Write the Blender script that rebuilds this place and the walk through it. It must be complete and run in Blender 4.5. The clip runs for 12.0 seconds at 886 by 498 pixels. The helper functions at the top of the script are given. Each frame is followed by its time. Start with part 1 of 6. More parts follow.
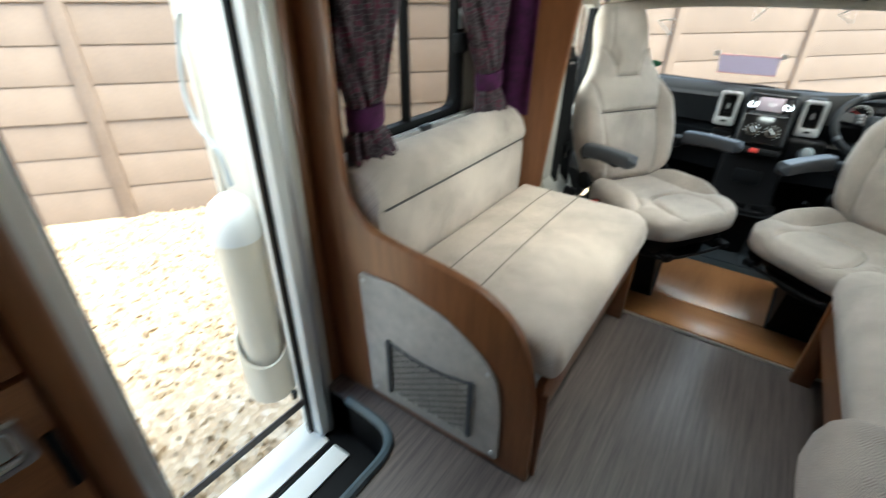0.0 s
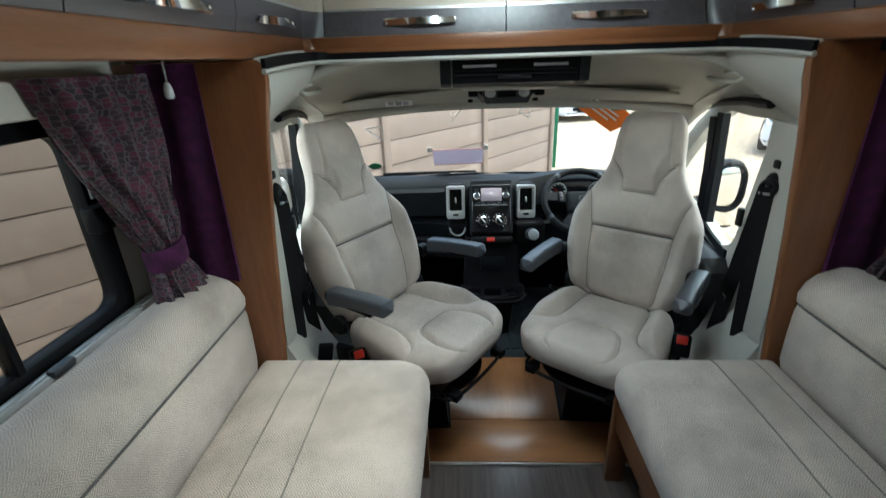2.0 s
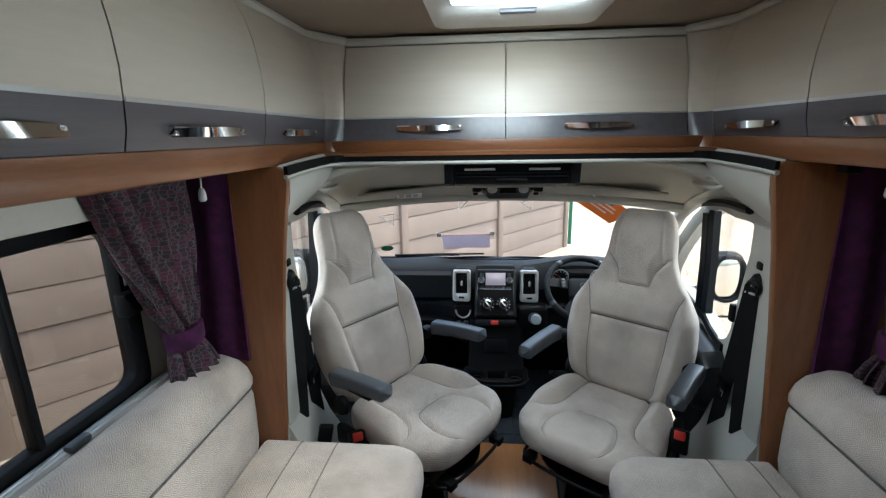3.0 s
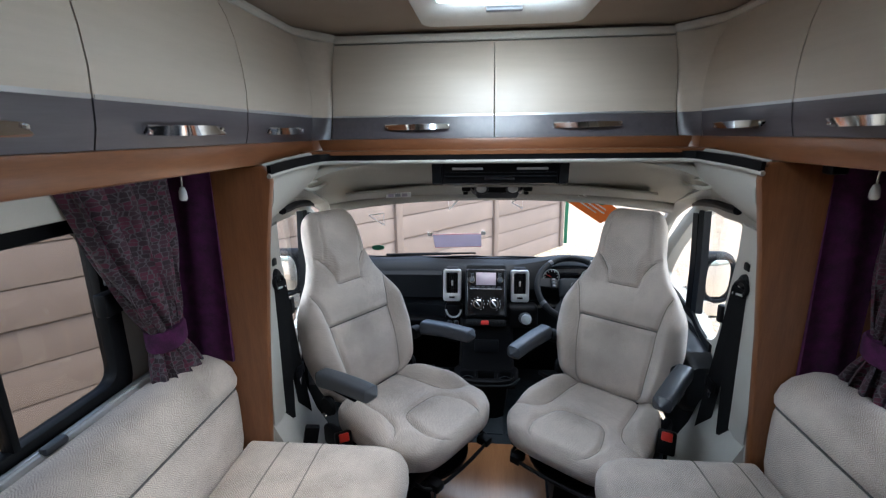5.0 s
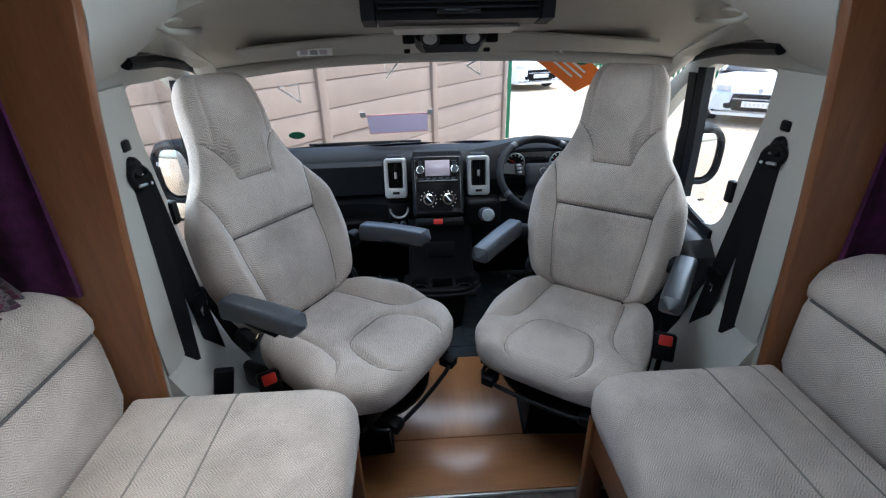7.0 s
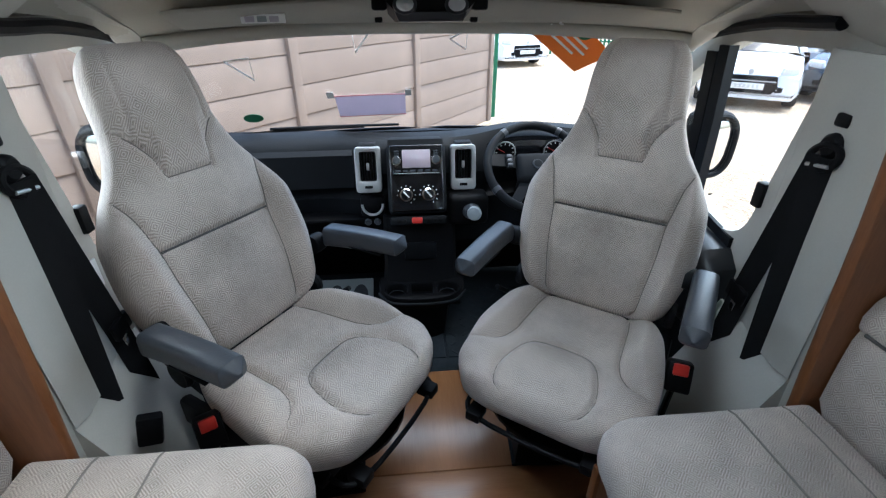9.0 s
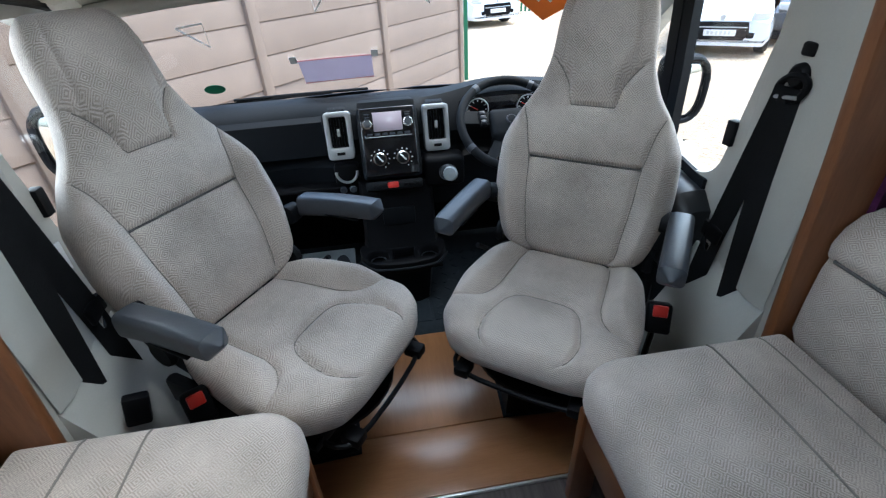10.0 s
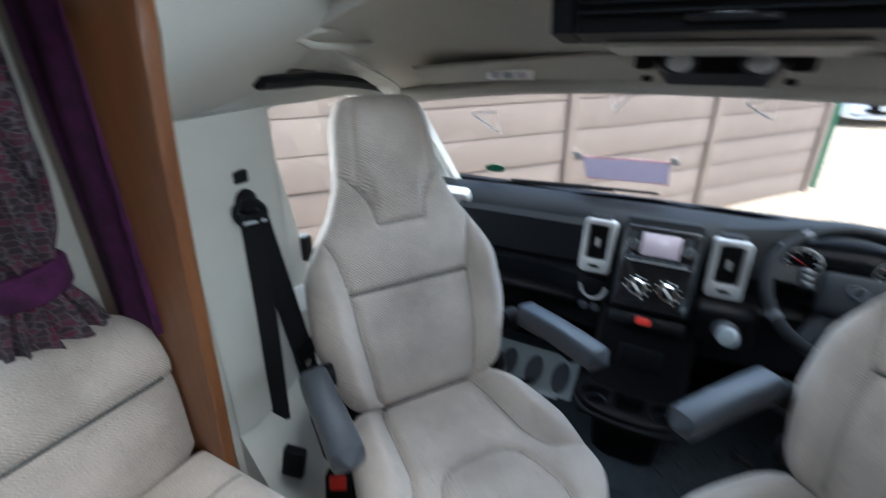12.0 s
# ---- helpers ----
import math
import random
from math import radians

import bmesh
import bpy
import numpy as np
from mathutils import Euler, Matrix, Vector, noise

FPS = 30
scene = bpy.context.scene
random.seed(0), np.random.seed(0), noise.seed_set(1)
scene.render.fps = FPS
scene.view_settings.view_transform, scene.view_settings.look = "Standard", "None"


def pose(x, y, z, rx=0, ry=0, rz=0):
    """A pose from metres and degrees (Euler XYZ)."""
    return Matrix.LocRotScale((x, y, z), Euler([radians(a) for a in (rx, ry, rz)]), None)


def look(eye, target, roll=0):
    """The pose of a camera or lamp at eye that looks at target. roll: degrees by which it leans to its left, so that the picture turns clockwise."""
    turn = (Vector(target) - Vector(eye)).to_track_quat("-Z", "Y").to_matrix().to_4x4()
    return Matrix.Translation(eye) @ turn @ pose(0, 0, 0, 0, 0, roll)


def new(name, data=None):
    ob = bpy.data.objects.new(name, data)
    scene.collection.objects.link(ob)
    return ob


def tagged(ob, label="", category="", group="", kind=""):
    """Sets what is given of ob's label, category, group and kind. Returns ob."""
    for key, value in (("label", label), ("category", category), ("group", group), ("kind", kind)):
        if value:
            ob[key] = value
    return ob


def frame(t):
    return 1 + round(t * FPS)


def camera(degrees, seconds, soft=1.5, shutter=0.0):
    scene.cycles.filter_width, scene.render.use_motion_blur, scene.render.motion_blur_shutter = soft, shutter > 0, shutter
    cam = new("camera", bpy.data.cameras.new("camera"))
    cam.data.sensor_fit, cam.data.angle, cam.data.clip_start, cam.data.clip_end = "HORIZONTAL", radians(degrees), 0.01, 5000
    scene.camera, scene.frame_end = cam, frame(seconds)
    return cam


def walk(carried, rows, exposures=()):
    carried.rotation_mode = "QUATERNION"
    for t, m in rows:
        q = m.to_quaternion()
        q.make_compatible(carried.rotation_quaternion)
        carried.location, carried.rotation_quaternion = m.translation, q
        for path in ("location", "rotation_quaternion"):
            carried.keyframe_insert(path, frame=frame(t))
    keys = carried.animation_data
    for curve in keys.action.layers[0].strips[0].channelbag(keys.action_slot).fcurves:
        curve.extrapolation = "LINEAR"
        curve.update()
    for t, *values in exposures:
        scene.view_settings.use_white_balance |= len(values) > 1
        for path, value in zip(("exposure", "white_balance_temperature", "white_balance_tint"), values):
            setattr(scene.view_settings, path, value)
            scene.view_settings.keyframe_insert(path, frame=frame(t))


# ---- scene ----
cam = camera(88.1, 12.0, soft=1.2, shutter=0.5)
PATH = [
    (0, (-0.068, -0.257, 1.251), (-1.036, 1.172, 0.24), 0.9),
    (0.5, (-0.032, -0.098, 1.287), (-0.748, 1.543, 0.394), 0.2),
    (1, (-0.024, 0.069, 1.338), (-0.388, 1.852, 0.508), -1.5),
    (1.5, (-0.132, 0.213, 1.36), (-0.215, 2.042, 0.556), -4.2),
    (2, (-0.171, 0.275, 1.389), (-0.266, 2.118, 0.617), -1.9),
    (2.5, (-0.138, 0.221, 1.47), (-0.29, 2.131, 0.899), -1.1),
    (4.5, (-0.051, 0.193, 1.492), (-0.249, 2.139, 1.071), -0.9),
    (5, (-0.061, 0.22, 1.484), (-0.231, 2.152, 0.993), -0.8),
    (5.5, (-0.097, 0.294, 1.441), (-0.286, 2.211, 0.903), -1.3),
    (6, (-0.159, 0.416, 1.379), (-0.117, 2.316, 0.755), -1.4),
    (6.5, (-0.145, 0.523, 1.308), (-0.043, 2.354, 0.509), -1.2),
    (8.5, (-0.057, 0.816, 1.284), (0.002, 2.577, 0.339), -0.8),
    (9, (-0.087, 0.856, 1.273), (0.071, 2.6, 0.305), -0.0),
    (9.5, (-0.107, 0.864, 1.26), (0.024, 2.571, 0.227), -1.7),
    (10, (-0.073, 0.848, 1.245), (0.142, 2.516, 0.164), -2.9),
    (10.5, (0.015, 0.881, 1.25), (0.117, 2.564, 0.174), -5.5),
    (11, (0.132, 0.941, 1.266), (-0.055, 2.62, 0.196), -3.7),
    (11.5, (0.135, 1.005, 1.278), (-0.368, 2.656, 0.267), -3.8),
    (12, (-0.011, 1.115, 1.296), (-0.89, 2.71, 0.47), -0.6),
]
walk(cam, [(t, look(eye, target, roll)) for t, eye, target, roll in PATH], [(0, 2.58, 6500, -5), (0.6, 1.98, 6200, -12), (1.5, 1.96, 5980, -10), (4.5, 1.97, 5750, 4), (8, 1.94, 5580, 2), (12, 1.97, 5550, 0)])

# ---- light and exposure ----
world = bpy.data.worlds.new("world")
scene.world = world
world.use_nodes = True
wn, wl = world.node_tree.nodes, world.node_tree.links
sky = wn.new("ShaderNodeTexSky")
sky.sky_type, sky.sun_disc = "NISHITA", False
sky.sun_elevation, sky.sun_rotation = radians(66), radians(79)
sky.air_density, sky.dust_density = 1.0, 3.0
wl.new(sky.outputs[0], wn["Background"].inputs[0])
wn["Background"].inputs[1].default_value = 0.15

sun_data = bpy.data.lights.new("sun", "SUN")
sun_data.energy, sun_data.angle, sun_data.color = 1.15, radians(30), (1.0, 0.95, 0.88)
sun = new("sun", sun_data)
sun.matrix_world = look((3.2, 0.6, 7.5), (0, 0, 0))


def opening_lamp(name, m, sx, sy, watts, spread=180, colour=(0.93, 0.97, 1.0)):
    """An added area lamp near an opening that stands in for sky light."""
    data = bpy.data.lights.new(name, "AREA")
    data.shape, data.size, data.size_y, data.energy, data.color = "RECTANGLE", sx, sy, watts, colour
    data.spread = radians(spread)
    ob = new(name, data)
    ob.matrix_world = m
    return ob


opening_lamp("windscreen_skylight", look((0, 3.05, 1.75), (0, 2.0, 0.95)), 1.6, 0.7, 3.4)
opening_lamp("door_skylight", look((-1.5, 0.19, 2.0), (-0.55, 0.42, 0.3)), 0.5, 0.5, 6.0)
opening_lamp("roof_skylight", look((0, 1.34, 1.842), (0, 1.56, 1.0)), 0.36, 0.55, 1.35, 140)
# Second lamp under the roof light, added to brighten the overcab lockers.
opening_lamp("roof_fill_front", look((0, 1.62, 1.842), (0, 2.1, 1.70)), 0.36, 0.08, 0.38, 130)
# Fill lamp outside the assumed rear side window, which is never in view.
opening_lamp("kitchen_fill", look((1.3, -0.95, 1.5), (-0.6, 0.6, 0.8)), 0.8, 0.5, 0.6)
opening_lamp("left_skylight", look((-1.3, 1.0, 1.15), (0.5, 1.0, 0.4)), 0.6, 0.4, 0.3)
# Added fill at the right window, tilted up to lighten the left lockers.
opening_lamp("right_fill", look((1.3, 1.0, 1.02), (-0.7, 0.9, 1.62)), 0.6, 0.4, 1.0, 80)
opening_lamp("cab_left_skylight", look((-1.25, 2.15, 1.15), (-0.3, 1.8, 0.6)), 0.6, 0.4, 4.2)
opening_lamp("cab_right_skylight", look((1.25, 2.15, 1.15), (-0.3, 1.75, 0.4)), 0.6, 0.4, 2.2)

# ---- materials ----
def mat_new(name):
    m = bpy.data.materials.new(name)
    m.use_nodes = True
    return m, m.node_tree.nodes, m.node_tree.links, m.node_tree.nodes["Principled BSDF"]


def mathn(nodes, links, op, a, b=None):
    n = nodes.new("ShaderNodeMath")
    n.operation = op
    for i, v in enumerate((a, b)):
        if v is None:
            continue
        if isinstance(v, (int, float)):
            n.inputs[i].default_value = v
        else:
            links.new(v, n.inputs[i])
    return n.outputs[0]


def rampn(nodes, links, fac, stops):
    r = nodes.new("ShaderNodeValToRGB")
    e = r.color_ramp.elements
    while len(e) < len(stops):
        e.new(0.5)
    for el, (p, c) in zip(e, stops):
        el.position, el.color = p, (*c, 1)
    links.new(fac, r.inputs[0])
    return r.outputs[0]


def noisen(nodes, links, vec, scale, detail=3.0, rough=0.55):
    n = nodes.new("ShaderNodeTexNoise")
    n.inputs["Scale"].default_value, n.inputs["Detail"].default_value, n.inputs["Roughness"].default_value = scale, detail, rough
    if vec is not None:
        links.new(vec, n.inputs["Vector"])
    return n.outputs[0]


def mapn(nodes, links, src, scale=(1, 1, 1), rot=(0, 0, 0)):
    m = nodes.new("ShaderNodeMapping")
    m.inputs["Scale"].default_value, m.inputs["Rotation"].default_value = scale, rot
    links.new(src, m.inputs["Vector"])
    return m.outputs[0]


def bumpn(nodes, links, bsdf, height, strength, distance):
    b = nodes.new("ShaderNodeBump")
    b.inputs["Strength"].default_value, b.inputs["Distance"].default_value = strength, distance
    links.new(height, b.inputs["Height"])
    links.new(b.outputs[0], bsdf.inputs["Normal"])


def coord(nodes, kind="Object"):
    return nodes.new("ShaderNodeTexCoord").outputs[kind]


def plain(name, colour, rough, metal=0.0, var=0.12, scale=6.0, grain=220.0, bump=0.04, coat=0.0):
    """A worn single-colour surface: broad stains, fine grain and a little relief."""
    m, n, l, b = mat_new(name)
    co = coord(n)
    big, fine = noisen(n, l, co, scale, 4), noisen(n, l, co, grain, 2)
    mixed = mathn(n, l, "ADD", mathn(n, l, "MULTIPLY", big, 0.7), mathn(n, l, "MULTIPLY", fine, 0.3))
    lo, hi = [tuple(max(0.0, c * (1 + s * var)) for c in colour) for s in (-1, 1)]
    l.new(rampn(n, l, mixed, [(0.3, lo), (0.7, hi)]), b.inputs["Base Color"])
    r = n.new("ShaderNodeMapRange")
    r.inputs["To Min"].default_value, r.inputs["To Max"].default_value = max(0.02, rough - 0.08), min(1, rough + 0.08)
    l.new(big, r.inputs["Value"])
    l.new(r.outputs[0], b.inputs["Roughness"])
    b.inputs["Metallic"].default_value = metal
    b.inputs["Coat Weight"].default_value = coat
    if bump:
        bumpn(n, l, b, fine, bump, 0.002)
    return m


def fabric(name, across, light, dark, size=0.041, depth=0.10, fold="ADD"):
    """Woven upholstery with nested lozenges that fade in and out. across names the axis across the cushion; the other two add up along it."""
    m, n, l, b = mat_new(name)
    co = coord(n)
    sep = n.new("ShaderNodeSeparateXYZ")
    l.new(co, sep.inputs[0])
    rest = [a for a in "XYZ" if a != across]
    u = mathn(n, l, "MULTIPLY", sep.outputs[across], 1 / size)
    v = mathn(n, l, "MULTIPLY", mathn(n, l, fold, sep.outputs[rest[0]], sep.outputs[rest[1]]), 1 / size)
    wob = mathn(n, l, "MULTIPLY", noisen(n, l, co, 9, 2), 0.05)
    du = mathn(n, l, "ABSOLUTE", mathn(n, l, "SUBTRACT", mathn(n, l, "FRACT", mathn(n, l, "ADD", u, wob)), 0.5))
    dv = mathn(n, l, "ABSOLUTE", mathn(n, l, "SUBTRACT", mathn(n, l, "FRACT", mathn(n, l, "ADD", v, wob)), 0.5))
    dist = mathn(n, l, "ADD", du, dv)
    rings = mathn(n, l, "SINE", mathn(n, l, "MULTIPLY", dist, 37.7))
    weave = noisen(n, l, co, 620, 3, 0.7)
    broad = noisen(n, l, co, 5, 4)
    worn = n.new("ShaderNodeMapRange")
    worn.inputs["From Min"].default_value, worn.inputs["From Max"].default_value, worn.inputs["To Min"].default_value = 0.35, 0.6, 0.35
    l.new(noisen(n, l, co, 11, 3), worn.inputs["Value"])
    figure = mathn(n, l, "MULTIPLY", rings, worn.outputs[0])
    fac = mathn(n, l, "ADD", mathn(n, l, "MULTIPLY", figure, depth), mathn(n, l, "ADD", mathn(n, l, "MULTIPLY", weave, 0.55), mathn(n, l, "MULTIPLY", broad, 0.45)))
    l.new(rampn(n, l, fac, [(0.31, dark), (0.65, light)]), b.inputs["Base Color"])
    b.inputs["Roughness"].default_value = 0.92
    b.inputs["Sheen Weight"].default_value, b.inputs["Sheen Roughness"].default_value = 0.25, 0.5
    b.inputs["Specular IOR Level"].default_value = 0.2
    relief = mathn(n, l, "ADD", weave, mathn(n, l, "MULTIPLY", figure, 0.35))
    bumpn(n, l, b, relief, 0.55, 0.0011)
    return m


def wood(name, light, dark, axis="Z", rough=0.38, coat=0.25, stretch=9.0):
    """Veneer with grain along one axis."""
    m, n, l, b = mat_new(name)
    co = coord(n)
    along = {"X": (1, stretch, stretch), "Y": (stretch, 1, stretch), "Z": (stretch, stretch, 1)}[axis]
    g = mapn(n, l, co, along)
    streak = noisen(n, l, g, 3.2, 6, 0.6)
    fine = noisen(n, l, mapn(n, l, co, tuple(s * s / stretch * 4 + 2 for s in along)), 12, 3)
    mixed = mathn(n, l, "ADD", mathn(n, l, "MULTIPLY", streak, 0.7), mathn(n, l, "MULTIPLY", fine, 0.3))
    mid = tuple((a + c) / 2 for a, c in zip(light, dark))
    l.new(rampn(n, l, mixed, [(0.3, dark), (0.5, mid), (0.72, light)]), b.inputs["Base Color"])
    b.inputs["Roughness"].default_value, b.inputs["Coat Weight"].default_value = rough, coat
    b.inputs["Coat Roughness"].default_value = 0.25
    bumpn(n, l, b, mixed, 0.06, 0.001)
    return m


def glass(name, tint=(1, 1, 1), rough=0.0):
    """A thin clear pane: mostly see-through, with a mirror-like sheen at a slant."""
    m, n, l, b = mat_new(name)
    tr, gl, mix, fr = (n.new("ShaderNodeBsdfTransparent"), n.new("ShaderNodeBsdfGlossy"), n.new("ShaderNodeMixShader"), n.new("ShaderNodeLayerWeight"))
    tr.inputs[0].default_value, gl.inputs["Roughness"].default_value = (*tint, 1), rough
    gloss = mathn(n, l, "ADD", mathn(n, l, "MULTIPLY", mathn(n, l, "POWER", fr.outputs["Facing"], 5.0), 0.6), 0.035)
    l.new(gloss, mix.inputs[0])
    l.new(tr.outputs[0], mix.inputs[1])
    l.new(gl.outputs[0], mix.inputs[2])
    l.new(mix.outputs[0], n["Material Output"].inputs[0])
    return m


CREAM, CREAMD = (0.67, 0.583, 0.514), (0.22, 0.183, 0.158)
M_FAB_SEAT = fabric("upholstery_seat", "X", CREAM, CREAMD)
M_FAB_SOFA = fabric("upholstery_sofa", "Y", CREAM, CREAMD, depth=0.095)
M_FAB_SOFA_L = fabric("upholstery_sofa_mirrored", "Y", CREAM, CREAMD, depth=0.095, fold="SUBTRACT")
M_PIPE = plain("seam_thread", (0.10, 0.095, 0.09), 0.9)
M_CREASE = plain("cloth_crease", (0.23, 0.21, 0.185), 0.95)
M_STITCH = plain("sunk_stitching", (0.20, 0.18, 0.16), 0.95)
M_WOOD = wood("cherry_veneer", (0.25, 0.098, 0.036), (0.135, 0.047, 0.017), "Z")
M_WOODY = wood("cherry_veneer_long", (0.25, 0.098, 0.036), (0.135, 0.047, 0.017), "Y")
M_WOODX = wood("cherry_veneer_cross", (0.25, 0.098, 0.036), (0.135, 0.047, 0.017), "X")
M_WOODDK = wood("cherry_edge", (0.21, 0.08, 0.03), (0.12, 0.042, 0.016), "Z")
M_PANELFLOOR = wood("beech_board", (0.40, 0.19, 0.08), (0.27, 0.115, 0.045), "Y", 0.3, 0.4)
M_PANELFLOORX = wood("beech_board_cross", (0.40, 0.19, 0.08), (0.27, 0.115, 0.045), "X", 0.3, 0.4)
M_VINYL = wood("vinyl_plank", (0.18, 0.147, 0.138), (0.052, 0.043, 0.043), "Y", 0.36, 0.15, 26.0)
M_LOCK = wood("cream_laminate", (0.58, 0.51, 0.425), (0.52, 0.455, 0.375), "Y", 0.42, 0.06, 14.0)
M_LOCKX = wood("cream_laminate_cross", (0.58, 0.51, 0.425), (0.52, 0.455, 0.375), "X", 0.42, 0.06, 14.0)
M_GREY = wood("grey_laminate", (0.105, 0.095, 0.105), (0.065, 0.058, 0.066), "Y", 0.35, 0.2, 16.0)
M_CHROME = plain("chrome", (0.85, 0.85, 0.86), 0.09, 1.0, 0.03, bump=0.0)
M_ALU = plain("brushed_aluminium", (0.62, 0.63, 0.64), 0.35, 0.9, 0.08)
M_SILVER = plain("silver_plastic", (0.55, 0.555, 0.56), 0.35, 0.45, 0.06)
M_CEIL = plain("taupe_headlining", (0.34, 0.28, 0.22), 0.9, 0, 0.08, bump=0.1)
M_WHITE = plain("white_plastic", (0.74, 0.75, 0.72), 0.5, 0, 0.05)
M_CABTRIM = plain("cab_trim_ivory", (0.43, 0.415, 0.375), 0.62, 0, 0.06)
M_HEAD = plain("cab_headlining", (0.40, 0.38, 0.33), 0.9, 0, 0.07, bump=0.12)
M_BLACK = plain("black_plastic", (0.004, 0.004, 0.005), 0.5, 0, 0.3)
M_DASH = plain("dash_plastic", (0.0075, 0.0085, 0.0105), 0.6, 0, 0.25, bump=0.25)
M_ARM = plain("armrest_vinyl", (0.042, 0.047, 0.058), 0.38, 0, 0.15, bump=0.2)
M_ARMBLK = plain("armrest_black", (0.012, 0.013, 0.016), 0.42, 0, 0.15, bump=0.15)
M_GLOSSBLK = plain("piano_black", (0.01, 0.01, 0.012), 0.12, 0, 0.2, bump=0.0, coat=0.5)
M_RUBBER = plain("rubber_mat", (0.022, 0.027, 0.033), 0.7, 0, 0.25, 12, 60, 0.5)
M_STRAP = plain("belt_webbing", (0.009, 0.009, 0.010), 0.8, 0, 0.2, 20, 400, 0.4)
for m_ in (M_BLACK, M_DASH, M_STRAP, M_RUBBER):
    m_.node_tree.nodes["Principled BSDF"].inputs["Specular IOR Level"].default_value = 0.14
M_RED = plain("red_plastic", (0.62, 0.03, 0.02), 0.4, 0, 0.1)
M_VELVET = plain("purple_velvet", (0.055, 0.006, 0.047), 0.95, 0, 0.65, 30, 300, 0.3)
M_RAIL = plain("rail_pale_grey", (0.55, 0.56, 0.56), 0.4, 0.2, 0.05)
M_LINER = plain("wall_lining", (0.56, 0.53, 0.47), 0.7, 0, 0.05)
M_CARPET = plain("carpet_insert", (0.42, 0.39, 0.36), 0.95, 0, 0.15, 30, 500, 0.5)
M_SCREEN = plain("display", (0.55, 0.47, 0.54), 0.15, 0, 0.03, bump=0)
M_GLASS = glass("window_glass")
M_ACRYLIC = glass("tinted_acrylic", (0.68, 0.67, 0.66))
M_MIRROR = plain("mirror", (0.9, 0.9, 0.9), 0.02, 1.0, 0.01, bump=0)
M_WHITEDOOR = plain("door_white", (0.82, 0.82, 0.80), 0.4, 0, 0.03)
M_BIN = plain("bin_cream", (0.72, 0.66, 0.55), 0.45, 0, 0.05)
M_HOSE = plain("grey_hose", (0.30, 0.33, 0.35), 0.4, 0, 0.05)
M_GREEN = plain("green_paint", (0.015, 0.16, 0.075), 0.5, 0, 0.15)
M_ORANGE = plain("orange_print", (0.95, 0.22, 0.03), 0.5, 0, 0.05)
M_PAPER = plain("white_paper", (0.85, 0.85, 0.84), 0.6, 0, 0.03)
M_LILAC = plain("grey_card", (0.62, 0.57, 0.65), 0.7, 0, 0.1)
tl_ = M_LILAC.node_tree
tr_, mx_ = tl_.nodes.new("ShaderNodeBsdfTranslucent"), tl_.nodes.new("ShaderNodeMixShader")
tr_.inputs[0].default_value, mx_.inputs[0].default_value = (0.5, 0.46, 0.52, 1), 0.5
tl_.links.new(tl_.nodes["Principled BSDF"].outputs[0], mx_.inputs[1])
tl_.links.new(tr_.outputs[0], mx_.inputs[2])
tl_.links.new(mx_.outputs[0], tl_.nodes["Material Output"].inputs[0])
M_PINK = plain("pink_paper", (0.75, 0.36, 0.38), 0.7, 0, 0.05)
M_TYRE = plain("tyre", (0.02, 0.02, 0.02), 0.8, 0, 0.2)
M_CARWHITE = plain("car_white", (0.8, 0.8, 0.8), 0.25, 0, 0.03, coat=0.7)
M_CARDARK = plain("car_dark_grey", (0.03, 0.035, 0.042), 0.2, 0.4, 0.1, coat=0.8)
M_LAMP = plain("lamp_lens", (0.7, 0.72, 0.74), 0.1, 0.2, 0.05, bump=0)


def fence_mat():
    m, n, l, b = mat_new("brown_fence_board")
    co = coord(n)
    info = n.new("ShaderNodeObjectInfo")
    big, fine = noisen(n, l, co, 2.2, 5), noisen(n, l, co, 45, 4)
    mixed = mathn(n, l, "ADD", mathn(n, l, "MULTIPLY", big, 0.6), mathn(n, l, "ADD", mathn(n, l, "MULTIPLY", fine, 0.25), mathn(n, l, "MULTIPLY", info.outputs["Random"], 0.15)))
    l.new(rampn(n, l, mixed, [(0.3, (0.19, 0.142, 0.112)), (0.7, (0.27, 0.207, 0.165))]), b.inputs["Base Color"])
    b.inputs["Roughness"].default_value = 0.85
    bumpn(n, l, b, mixed, 0.3, 0.006)
    return m


def gravel_mat():
    m, n, l, b = mat_new("gravel")
    co = coord(n)
    v = n.new("ShaderNodeTexVoronoi")
    v.inputs["Scale"].default_value = 28
    l.new(co, v.inputs["Vector"])
    big = noisen(n, l, co, 0.7, 5)
    sep = n.new("ShaderNodeSeparateColor")
    l.new(v.outputs["Color"], sep.inputs[0])
    mixed = mathn(n, l, "ADD", mathn(n, l, "MULTIPLY", sep.outputs[0], 0.65), mathn(n, l, "MULTIPLY", big, 0.4))
    l.new(rampn(n, l, mixed, [(0.1, (0.36, 0.26, 0.17)), (0.45, (0.49, 0.375, 0.255)), (0.7, (0.57, 0.455, 0.32)), (0.95, (0.66, 0.57, 0.46))]), b.inputs["Base Color"])
    b.inputs["Roughness"].default_value = 0.9
    bumpn(n, l, b, v.outputs["Distance"], 0.9, 0.03)
    return m


